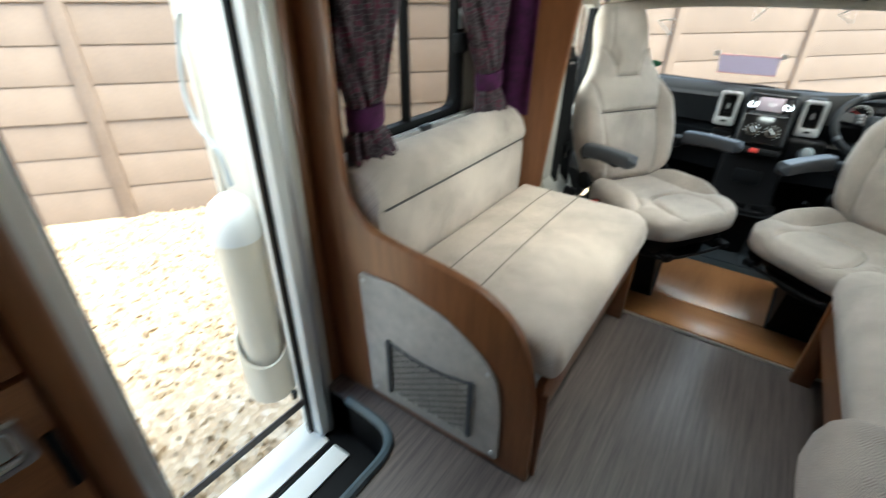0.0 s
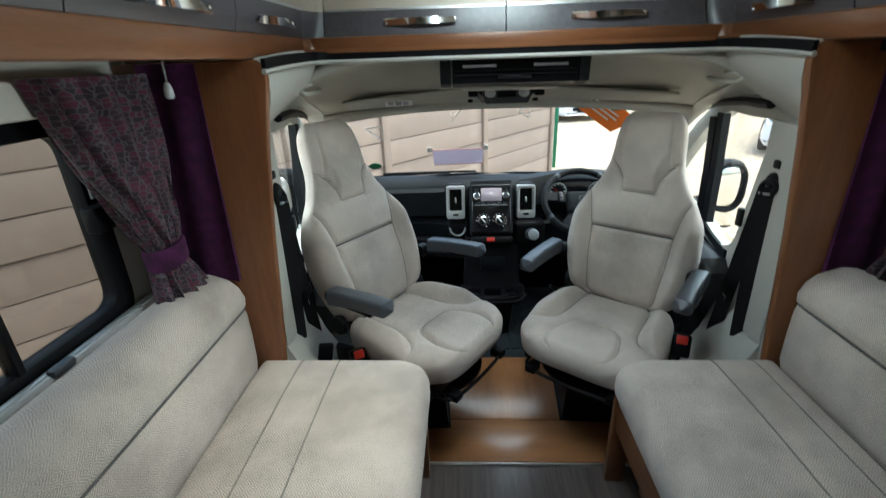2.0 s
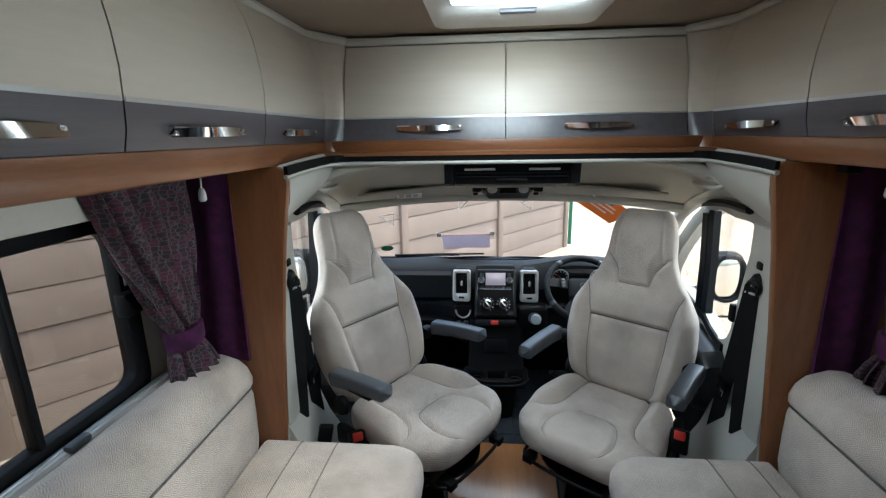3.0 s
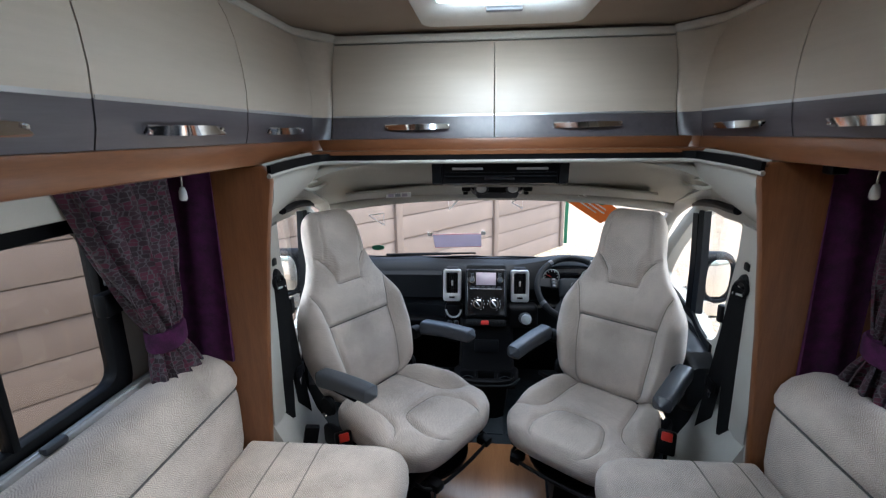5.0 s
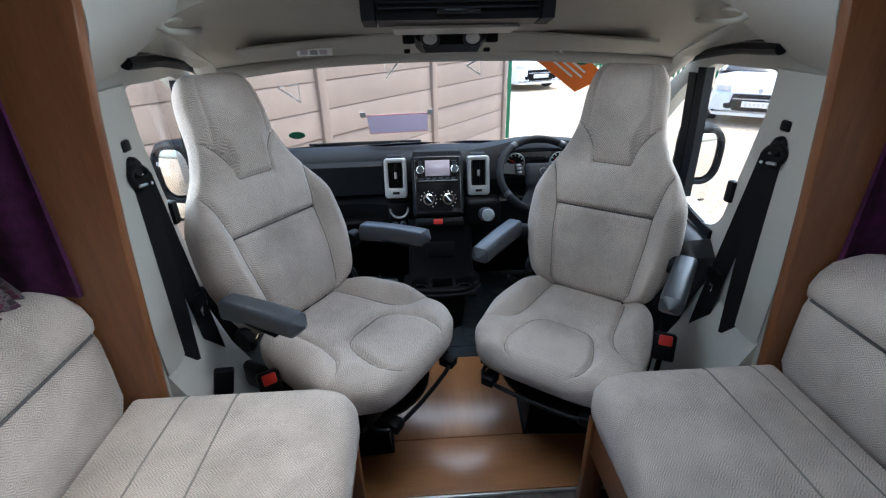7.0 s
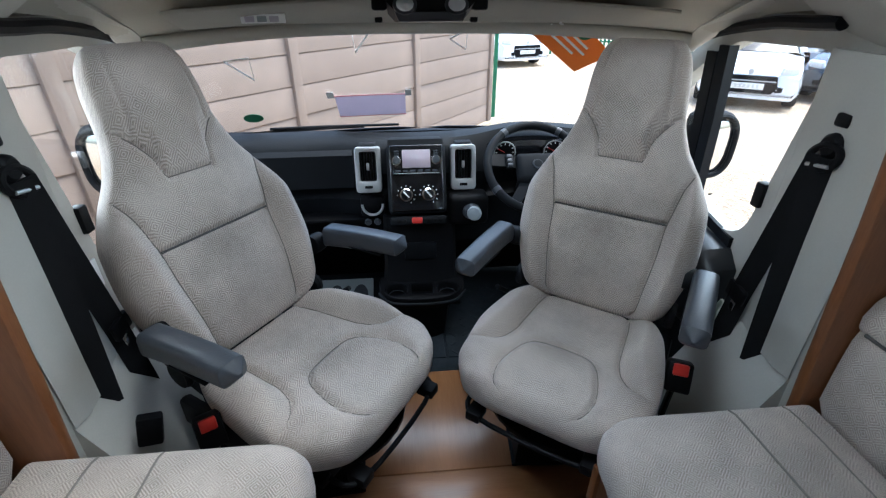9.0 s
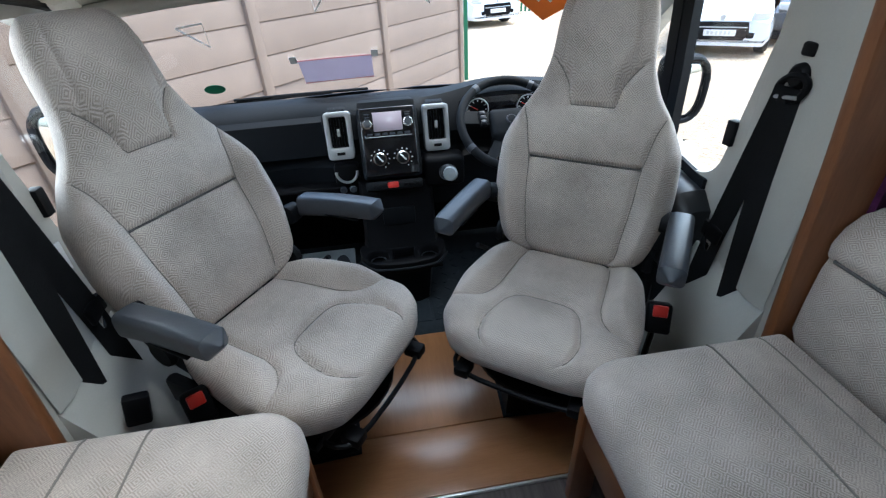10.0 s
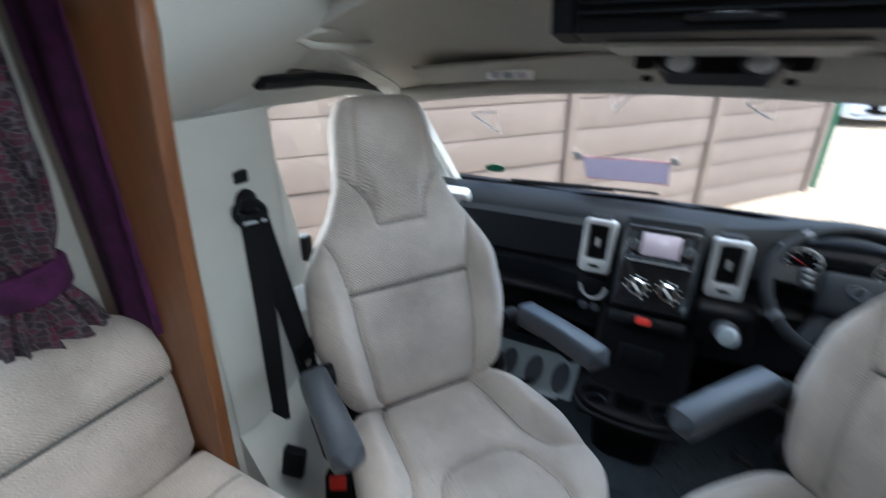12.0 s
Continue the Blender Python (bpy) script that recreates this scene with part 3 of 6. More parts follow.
part("door_catch", moved(tube([(0, 0, 0), (0.02, -0.02, 0), (0.03, -0.03, 0.04)], 0.009), pose(-X - 0.03, DOOR_Y1 - 0.02, 0.02)), M_BLACK, door1)

leaf = thing("door_leaf", "pale grey entrance door standing open outside", "door", pose(-X - 0.075, DOOR_Y1 + 0.07, SILL, 0, 0, 166))
part("panel", box(0.0, 0.53, -0.045, 0.0, 0.02, 1.9, 0.012), M_LINER, leaf)
part("inner_frame", sheet([(0.0, 0.02), (0.53, 0.02), (0.53, 1.9), (0.0, 1.9)], [[tuple(p) for p in rounded([(0.05, 0.1), (0.48, 0.1), (0.48, 1.8), (0.05, 1.8)], 0.05)]], "y", 0.001, 0.016), M_LINER, leaf)
part("hinge", box(-0.02, 0.02, -0.03, 0.01, 0.2, 0.3, 0.006), M_BLACK, leaf)
wbin = thing("waste_bin", "cream plastic waste bin hung inside the open door", "bin", pose(-1.335, 0.432, -0.09) @ Matrix.Diagonal((0.92, 0.92, 1.0, 1.0)))
part("bin_body", lathe([(0.066, 0.0), (0.072, 0.03), (0.079, 0.60), (0.080, 0.635), (0.071, 0.635), (0.062, 0.05), (0.0, 0.03)], 32), M_BIN, wbin)
part("bin_lid", lathe([(0.086, 0.625), (0.087, 0.66), (0.08, 0.70), (0.062, 0.745), (0.03, 0.77), (0.0, 0.775)], 32), M_WHITEDOOR, wbin, "white domed lid")
holder = rings([[((0.094 + o) * math.cos(a), (0.094 + o) * math.sin(a), z + (0.07 * math.cos(a - 2.6) if z > 0.1 else 0)) for a in np.linspace(0, 2 * math.pi, 33)[:-1]] for o, z in ((-0.03, -0.06), (0.0, -0.05), (0.004, 0.2), (-0.006, 0.2), (-0.01, -0.03), (-0.06, -0.035))])
part("bin_holder", holder, M_BIN, wbin)
solid("door_stay", tube(spline([(-1.468, 0.500, 1.169), (-1.502, 0.500, 1.119), (-1.516, 0.480, 0.968), (-1.475, 0.470, 0.870), (-1.371, 0.460, 0.798), (-1.326, 0.450, 0.704)], 6), 0.007), M_HOSE, "pale grey plastic hose hanging on the open door", "hose")

unit = thing("kitchen_unit", "cherry wood cabinet beside the entrance", "cabinet", pose(-X, -0.975, 0))
part("carcass", box(0.0, 0.45, -0.25, 0.775, 0.0, 1.4, 0.004), M_WOOD, unit)
part("side_post", box(0.44, 0.485, 0.762, 0.80, 0.0, 1.4, 0.016, seg=4), M_WOOD, unit)
part("drawer_front", box(0.452, 0.472, 0.25, 0.757, 0.90, 1.06, 0.004), M_WOODY, unit)
udoor = part("unit_door", box(0.452, 0.472, 0.25, 0.757, 0.1, 0.893, 0.004), M_WOODY, unit)
latch = part("latch", sheet(hole([(0.672, 0.80), (0.735, 0.80), (0.735, 0.866), (0.672, 0.866)], 0.012), [hole([(0.686, 0.814), (0.721, 0.814), (0.721, 0.852), (0.686, 0.852)], 0.006)], "x", 0.471, 0.484, bev=0.003), M_CHROME, udoor, "chrome latch")
part("latch_button", box(0.471, 0.478, 0.688, 0.719, 0.816, 0.850, 0.003), M_ALU, udoor)
part("hinge", box(0.472, 0.479, 0.741, 0.754, 0.73, 0.82, 0.003), M_BLACK, udoor)

# ---- windows ----
def side_window(name, s):
    w = thing(name, "black-framed sliding window with acrylic panes", "window")
    w["kind"] = "structure"
    o = [tuple(p) for p in rounded([(0.63, 0.77), (1.345, 0.77), (1.345, 1.305), (0.63, 1.305)], 0.07)]
    i = hole([(0.685, 0.825), (1.29, 0.825), (1.29, 1.255), (0.685, 1.255)], 0.05)
    a, b_ = sorted((s * (X - 0.012), s * (X + 0.03)))
    fr = part("window_frame", sheet(o, [i], "x", a, b_, bev=0.006), M_BLACK, w)
    a, b_ = sorted((s * (X - 0.014), s * (X + 0.02)))
    part("mullion", box(a, b_, 0.990, 1.008, 0.82, 1.258, 0.004), M_BLACK, w)
    for y0, y1, d in ((0.68, 1.0, 0.004), (1.005, 1.295, 0.012)):
        a, b_ = sorted((s * (X + d), s * (X + d + 0.004)))
        p = part("pane", box(a, b_, y0, y1, 0.815, 1.262, 0), M_ACRYLIC, w)
        p.visible_shadow = False
    part("catch", box(*sorted((s * (X - 0.05), s * (X - 0.013))), 1.255, 1.315, 1.025, 1.09, 0.008), M_BLACK, w)
    part("catch_plate", box(*sorted((s * (X - 0.02), s * (X - 0.012))), 1.30, 1.325, 1.10, 1.17, 0.003), M_ALU, w)
    part("sill_rail", box(*sorted((s * (X - 0.045), s * (X - 0.014))), 0.60, 1.40, 0.77, 0.80, 0.006), M_RAIL, w)
    part("sill_groove", box(*sorted((s * (X - 0.036), s * (X - 0.026))), 0.60, 1.40, 0.80, 0.804, 0.001), M_ALU, w)
    part("blind_grip", box(*sorted((s * (X - 0.055), s * (X - 0.03))), 1.02, 1.08, 0.79, 0.812, 0.008), M_ARM, w)
    part("blind_cassette", box(*sorted((s * (X - 0.07), s * (X - 0.001))), 0.60, 1.40, 1.30, 1.375, 0.012), M_LINER, w)
    return w


side_window("window_1", -1)
side_window("window_2", 1)
# Assumed window behind the camera, added as a way in for light.
kw = thing("window_unseen", "assumed unseen side window that lets light in from behind", "window")
kw["kind"] = "structure"
part("window_frame", sheet(hole([(-1.39, 0.94), (-0.51, 0.94), (-0.51, 1.44), (-1.39, 1.44)], 0.07), [hole([(-1.33, 1.0), (-0.57, 1.0), (-0.57, 1.38), (-1.33, 1.38)], 0.05)], "x", X - 0.012, X + 0.03), M_BLACK, kw)
p = part("pane", box(X + 0.006, X + 0.01, -1.34, -0.56, 0.99, 1.39, 0), M_GLASS, kw)
p.visible_shadow = False

# roof light
rl = thing("roof_light", "white framed roof light with a part-open pleated blind", "roof light")
rl["kind"] = "structure"
ro = hole([(-0.278, 0.92), (0.278, 0.92), (0.278, 1.985), (-0.278, 1.985)], 0.06)
rb = sheet(ro, [hole([(-0.205, 1.02), (0.205, 1.02), (0.205, 1.695), (-0.205, 1.695)], 0.03)], "z", 1.848, ROOF - 0.001, bev=0.01)
part("frame", rb, M_WHITE, rl)
part("inner_lip", sheet(hole([(-0.212, 1.0), (0.212, 1.0), (0.212, 1.71), (-0.212, 1.71)], 0.03), [hole([(-0.198, 1.03), (0.198, 1.03), (0.198, 1.685), (-0.198, 1.685)], 0.025)], "z", 1.85, 1.95), M_WHITE, rl)
part("handle", box(-0.055, 0.055, 1.725, 1.75, 1.836, 1.85, 0.004), M_ARM, rl)
for y in (1.40, 1.50, 1.60):
    part("blind_bar", box(-0.196, 0.196, y, y + 0.022, 1.885, 1.90, 0.004), M_RAIL, rl)
p = part("pane", box(-0.205, 0.205, 1.02, 1.695, 1.955, 1.962, 0), M_GLASS, rl)
p.visible_shadow = False

# ---- lockers ----
SIDE = [(0.716, 1.463), (0.706, 1.50), (0.702, 1.548), (0.699, 1.60), (0.703, 1.66), (0.714, 1.73), (0.732, 1.79), (0.756, 1.838)]


def skin(profile, s, y0, y1, thick, bev=0.004):
    """A curved panel that follows a profile of (x, z), from y0 to y1."""
    pr = [Vector((p[0], 0, p[1])) for p in profile]
    loops = []
    front, back = [], []
    for i, p in enumerate(pr):
        d = (pr[min(i + 1, len(pr) - 1)] - pr[max(i - 1, 0)]).normalized()
        nn = Vector((-d.z, 0, d.x))
        front.append(p + nn * 0)
        back.append(p - nn * thick)
    ring = front + back[::-1]
    for y in (y0, y1):
        loops.append([(s * q.x, y, q.z) for q in ring])
    b = rings(loops)
    if bev:
        bmesh.ops.bevel(b, geom=[e for e in b.edges if e.calc_face_angle(0) > 0.9], offset=bev, segments=2, affect="EDGES")
    return b


def handle(parent, m, w=0.13):
    """A chrome bow handle with a twisted face; its own x runs along the locker."""
    loops = []
    for k in range(13):
        t = k / 12
        x = (t - 0.5) * w
        out = 0.010 + 0.016 * math.sin(math.pi * t)
        a = radians(-38 + 76 * t)
        ca, sa = math.cos(a), math.sin(a)
        h, th = 0.0105, 0.003
        loops.append([(x, -out + (u * sa - v * ca), u * ca + v * sa) for u, v in ((-h, -th), (h, -th), (h, th), (-h, th))])
    o = part("handle", moved(rings(loops), m), M_CHROME, parent, "chrome bow handle")
    for x in (-w / 2 + 0.006, w / 2 - 0.006):
        part("handle_foot", moved(box(x - 0.006, x + 0.006, -0.016, 0.004, -0.008, 0.008, 0.002), m), M_CHROME, o)
    return o


def side_locker(s, y0, y1, hy, hw=0.13):
    t = thing("overhead_locker", "cream overhead locker with a dark grey lower band", "locker", group="overhead lockers")
    part("door", skin(SIDE[2:], s, y0 + 0.002, y1 - 0.002, 0.02), M_LOCK, t)
    band = part("band", skin(SIDE[:3], s, y0 + 0.002, y1 - 0.002, 0.02), M_GREY, t, "dark grey band")
    part("trim_strip", skin([(0.7005, 1.546), (0.6995, 1.554)], s, y0 + 0.004, y1 - 0.004, 0.004, 0), M_ALU, t)
    part("carcass", box(*sorted((s * 0.765, s * (X - 0.001))), y0 + 0.001, y1 - 0.001, 1.463, 1.865, 0), M_LINER, t)
    handle(band, Matrix.Translation((s * 0.708, hy, 1.497)) @ Euler((0, 0, radians(90 if s < 0 else -90))).to_matrix().to_4x4(), hw)
    return t


for s in (-1, 1):
    for y0, y1, hy in ((-0.2, 0.46, 0.16), (0.46, 0.96, 0.70), (0.96, 1.475, 1.20), (1.475, 1.965, 1.715)):
        side_locker(s, y0, y1, hy, 0.265)
    solid("pelmet", box(*sorted((s * 0.712, s * 0.735)), -0.2, 2.0, 1.40, 1.463, 0.006), M_WOODY, "cherry wood pelmet under the overhead lockers", "trim", "structure")
    solid("pelmet_underside", box(*sorted((s * 0.735, s * (X - 0.002))), -0.2, 1.50, 1.43, 1.445, 0), M_WOODY, "cherry wood underside of the overhead lockers", "trim", "structure")
    solid("locker_top_trim", tube([(s * 0.765, -0.2, 1.853), (s * 0.765, 1.99, 1.853), (s * 0.66, 2.155, 1.853)], 0.016), M_LINER, "pale rounded trim between lockers and ceiling", "trim", "structure")
    # rounded inner corner between side and front lockers
    for name, z0, z1, mat, lab in (("corner_panel", 1.548, 1.838, M_LOCK, "cream curved corner panel between lockers"), ("corner_band", 1.463, 1.548, M_GREY, "dark grey curved corner band"), ("corner_strip", 1.405, 1.463, M_WOODX, "cherry wood curved corner strip")):
        loops = []
        for z in np.linspace(z0, z1, 7):
            xs = np.interp(z, [p[1] for p in SIDE], [p[0] for p in SIDE]) if z > 1.463 else 0.714
            yf = np.interp(z, [1.40, 1.465, 1.55, 1.825], [2.0, 2.03, 2.06, 2.14])
            a, c, e = Vector((xs, 1.965, z)), Vector((xs - 0.012, yf - 0.015, z)), Vector((0.656, yf, z))
            line = [a * (1 - t) ** 2 + c * 2 * t * (1 - t) + e * t * t for t in np.linspace(0, 1, 9)]
            loops.append([(s * q.x, q.y, q.z) for q in line] + [(s * 0.80, 2.18, z)])
        solid(name, rings(loops), mat, lab, "trim", "structure")

FRONT = [(2.03, 1.465), (2.05, 1.505), (2.06, 1.55), (2.07, 1.60), (2.085, 1.68), (2.11, 1.76), (2.14, 1.825)]


def front_skin(profile, x0, x1, thick=0.02, bev=0.004):
    b = skin([(p[0], p[1]) for p in profile], 1, x0, x1, thick, 0)
    for v in b.verts:
        v.co = Vector((v.co.y, v.co.x, v.co.z))
    if bev:
        bmesh.ops.bevel(b, geom=[e for e in b.edges if e.calc_face_angle(0) > 0.9], offset=bev, segments=2, affect="EDGES")
    return b


for x0, x1, hx in ((-0.655, -0.018, -0.315), (-0.018, 0.655, 0.33)):
    t = thing("overcab_locker", "cream overcab locker with a dark grey lower band", "locker", group="overcab lockers")
    part("door", front_skin(FRONT[2:], x0 + 0.002, x1 - 0.002), M_LOCKX, t)
    band = part("band", front_skin(FRONT[:3], x0 + 0.002, x1 - 0.002), M_GREY, t, "dark grey band")
    part("trim_strip", front_skin([(2.0585, 1.547), (2.0595, 1.554)], x0 + 0.004, x1 - 0.004, 0.004, 0), M_ALU, t)
    part("carcass", box(x0, x1, 2.165, 2.3, 1.465, 1.865, 0), M_LINER, t)
    handle(band, Matrix.Translation((hx, 2.05, 1.508)), 0.25)
solid("overcab_strip", box(-0.70, 0.70, 2.0, 2.028, 1.412, 1.465, 0.006), M_WOODX, "cherry wood strip under the overcab lockers", "trim", "structure")
solid("overcab_soffit", box(-0.72, 0.72, 1.84, 2.0, 1.412, 1.424, 0.0), M_WOODX, "unseen lower panel that blocks stray light above the cab lockers", "trim", "structure")
solid("overcab_rail", box(-0.66, 0.66, 2.14, 2.17, 1.83, 1.862, 0.01), M_LINER, "pale rail over the overcab lockers", "trim", "structure")
solid("overcab_back", box(-0.9, 0.9, 2.3, 2.33, 1.25, 1.9, 0.0), M_LINER, "back of the overcab lockers", "trim", "structure")

# ---- pillars between living area and cab ----
for s in (-1, 1):
    o = [(s * X * 0.998, 0.0), (s * 0.79, 0.0), (s * 0.775, 0.42), (s * 0.758, 0.62), (s * 0.735, 0.9), (s * 0.707, 1.15), (s * 0.687, 1.28)] + [(s * 0.675, 1.35), (s * 0.679, 1.382), (s * 0.70, 1.398), (s * X * 0.998, 1.398)]
    solid("pillar_panel", sheet(o, [], "y", PY, PY + 0.03, bev=0.008), M_WOOD, "cherry wood bulkhead panel beside the cab", "panel", "structure")

# ---- cab shell ----
CABX = [(1.54, 0.77), (1.70, 0.80), (1.80, 0.81), (1.94, 0.815), (2.08, 0.85), (2.21, 0.885), (2.46, 0.915), (2.9, 0.93)]


def cabx(y):
    return float(np.interp(y, [a for a, _ in CABX], [b_ for _, b_ in CABX]))


def ws_y(x, z):
    return 2.42 + (1.19 - z) * 1.15 - 0.2 * (x / 0.8) ** 2


for s in (-1, 1):
    win = rounded([(1.79, 1.176), (1.878, 0.71), (2.02, 0.672), (2.72, 0.72), (2.62, 0.87), (2.45, 1.032), (2.36, 1.09), (2.20, 1.163)], [0.05, 0.06, 0.03, 0.04, 0.08, 0.08, 0.05, 0.05])
    o = [(1.54, 0.0), (2.95, 0.0), (2.95, 0.74), (2.80, 0.81), (2.65, 0.95), (2.50, 1.085), (2.40, 1.145), (2.26, 1.20), (2.04, 1.235), (1.54, 1.25)]
    b = sheet(o, [[tuple(p) for p in win]], "x", 0.0, 0.05, cuts=(1.62, 1.70, 1.80, 1.94, 2.08, 2.21, 2.46))
    for v in b.verts:
        v.co.x = s * (cabx(v.co.y) + v.co.x + 0.03 * max(0.0, 0.6 - v.co.z) ** 2)
    solid("cab_side", b, M_CABTRIM, "ivory moulded cab side and door with a window", "wall", "structure")
    dw = thing("door_window", "cab door window with a black divider", "window")
    dw["kind"] = "structure"
    g = sheet([(1.77, 0.655), (2.74, 0.70), (2.64, 0.88), (2.47, 1.04), (2.36, 1.11), (2.22, 1.18), (1.77, 1.19)], [], "x", 0.03, 0.034, cuts=(1.80, 1.94, 2.08, 2.21, 2.46))
    for v in g.verts:
        v.co.x = s * (cabx(v.co.y) + v.co.x)
    p = part("pane", g, M_GLASS, dw)
    p.visible_shadow = False
    for dy, w, mat_d in ((0.028, 0.05, M_BLACK), (-0.026, 0.048, M_DASH)):
        part("divider", strap([(s * (cabx(2.27) + 0.012), 2.268 + dy, 0.66), (s * (cabx(2.27) + 0.012), 2.276 + dy, 0.9), (s * (cabx(2.27) + 0.004), 2.284 + dy, 1.135 - dy * 0.4)], w, 0.03, wide=(0, 1, 0)), mat_d, dw)
    part("waist_seal", strap([(s * (cabx(y) - 0.004), y, 0.672 + 0.02 * (y > 2.5)) for y in (1.9, 2.08, 2.21, 2.46, 2.7)], 0.03, 0.012, wide=(0, 0, 1)), M_BLACK, dw)
    lin = sheet([tuple(p) for p in rounded([(1.90, 0.05), (2.74, 0.05), (2.74, 0.60), (2.06, 0.645), (1.90, 0.60)], [0.03, 0.03, 0.05, 0.05, 0.05])], [], "x", -0.03, -0.004, cuts=(1.94, 2.08, 2.21, 2.46))
    for v in lin.verts:
        v.co.x = s * (cabx(v.co.y) + v.co.x + 0.03 * max(0.0, 0.6 - v.co.z) ** 2)
    solid("door_lining", lin, M_DASH, "dark grey moulded lower lining of the cab door", "door lining", "structure")
    # black rubber over the door
    arch = [(0.785, 1.76, 1.236), (0.797, 1.84, 1.232), (0.816, 1.983, 1.226), (0.85, 2.22, 1.193), (0.858, 2.35, 1.15), (0.866, 2.456, 1.097), (0.882, 2.61, 0.955), (0.90, 2.79, 0.80)]
    solid("door_seal", tube(spline([(s * (x - 0.026), y - 0.006, z - 0.008) for x, y, z in arch], 6), 0.0145), M_BLACK, "black rubber seal over the cab door", "trim", "structure")
    # windscreen pillar lining, from the glass edge to the door seal
    rows_ = []
    for t, (ox, oy, oz) in zip(np.linspace(0, 1, 21), spline([(p[0] + 0.004, p[1], p[2]) for p in arch[:2:-1]], 5)):
        iz = 0.76 + 0.405 * float(t)
        ix = 0.80 - 0.045 * float(t)
        a, c = Vector((s * ix, ws_y(ix, iz) - 0.015, iz)), Vector((s * ox, oy, oz))
        row = []
        for q in np.linspace(0, 1, 9):
            p = a.lerp(c, float(q))
            row.append(p + Vector((-s * 0.012, -0.028, -0.01)) * math.sin(math.pi * q))
        rows_.append(row + [p + Vector((s * 0.01, 0.035, 0.02)) for p in row[::-1]])
    for a, c in (((0.748, 2.19, 1.198), (0.846, 2.16, 1.212)), ((0.752, 2.10, 1.232), (0.834, 2.08, 1.228)), ((0.745, 1.93, 1.29), (0.80, 1.90, 1.262))):
        a, c = Vector((s * a[0], a[1], a[2])), Vector((s * c[0], c[1], c[2]))
        row = [a.lerp(c, float(q)) for q in np.linspace(0, 1, 9)]
        rows_.append(row + [p + Vector((s * 0.01, 0.035, 0.02)) for p in row[::-1]])
    solid("a_pillar", rings(rows_), M_CABTRIM, "ivory windscreen pillar trim", "trim", "structure")
    # cheek between bulkhead and headlining
    lo = spline([(s * 0.775, 1.54, 1.16), (s * 0.795, 1.66, 1.185), (s * 0.80, 1.78, 1.21), (s * 0.80, 1.86, 1.235)], 4)
    hi = spline([(s * 0.683, 1.54, 1.372), (s * 0.662, 1.66, 1.384), (s * 0.648, 1.78, 1.392), (s * 0.644, 1.86, 1.393)], 4)
    loops = []
    for a, c in zip(lo, hi):
        row = []
        for t in np.linspace(0, 1, 9):
            q = a.lerp(c, float(t))
            q.x -= s * 0.035 * math.sin(math.pi * t)
            row.append(q)
        loops.append(row)
    b = rings(loops, closed=False, caps=False)
    ext = bmesh.ops.extrude_face_region(b, geom=b.faces[:])
    for v in ext["geom"]:
        if isinstance(v, bmesh.types.BMVert):
            v.co += Vector((s * 0.03, 0, 0.03))
    solid("cab_cheek", b, M_CABTRIM, "smooth white moulding beside the headlining", "trim", "structure")
    # grab handle
    gh = thing("grab_handle", "ivory moulded grab handle in the headlining", "handle", pose(s * 0.70, 1.92, 1.30))
    part("recess", moved(moved(lathe([(0.05, 0.0), (0.055, 0.005), (0.05, 0.010), (0.03, 0.012), (0.0, 0.012)], 24), Matrix.Diagonal((0.6, 1.0, 1, 1))), pose(0, -0.045, 0.0, 0, s * 30, 0)), M_HEAD, gh)
    part("bar", tube(spline([(0.0, -0.105, 0.008), (-s * 0.012, -0.09, -0.008), (-s * 0.014, 0.0, -0.012), (-s * 0.012, 0.09, -0.008), (0.0, 0.105, 0.006)], 5), 0.008, 10), M_HEAD, gh)
    for y in (-0.105, 0.105):
        part("bar_foot", moved(lathe([(0.0, -0.012), (0.013, -0.01), (0.016, 0.004), (0.0, 0.012)], 14), pose(0, y, 0.006)), M_HEAD, gh)
    # mirror outside
    mr = thing("door_mirror", "black cab door mirror with two glasses", "mirror", pose(s * 1.10, 2.50, 0.72))
    part("housing", box(-0.08, 0.08, -0.02, 0.09, -0.17, 0.17, 0.035, seg=4), M_BLACK, mr)
    part("glass", box(-0.062, 0.062, -0.026, -0.018, -0.045, 0.145, 0.003), M_MIRROR, mr)
    part("wide_glass", box(-0.062, 0.062, -0.026, -0.018, -0.145, -0.06, 0.003), M_MIRROR, mr)
    part("glass_rim", tube([(0.07 * math.cos(t) * (1 if abs(math.cos(t)) < 0.6 else 1.02), -0.03, 0.05 + 0.115 * sgnpow(math.sin(t), 0.6)) for t in np.linspace(0, 2 * math.pi, 33)], 0.011), M_BLACK, mr)
    part("arm", tube([(-s * 0.18, 0.03, -0.05), (-s * 0.06, 0.03, -0.02)], 0.028), M_BLACK, mr)
    # door catch on the pillar
    part("strike", box(*sorted((s * 0.80, s * 0.826)), 1.845, 1.875, 0.80, 0.865, 0.005), M_BLACK, dw)

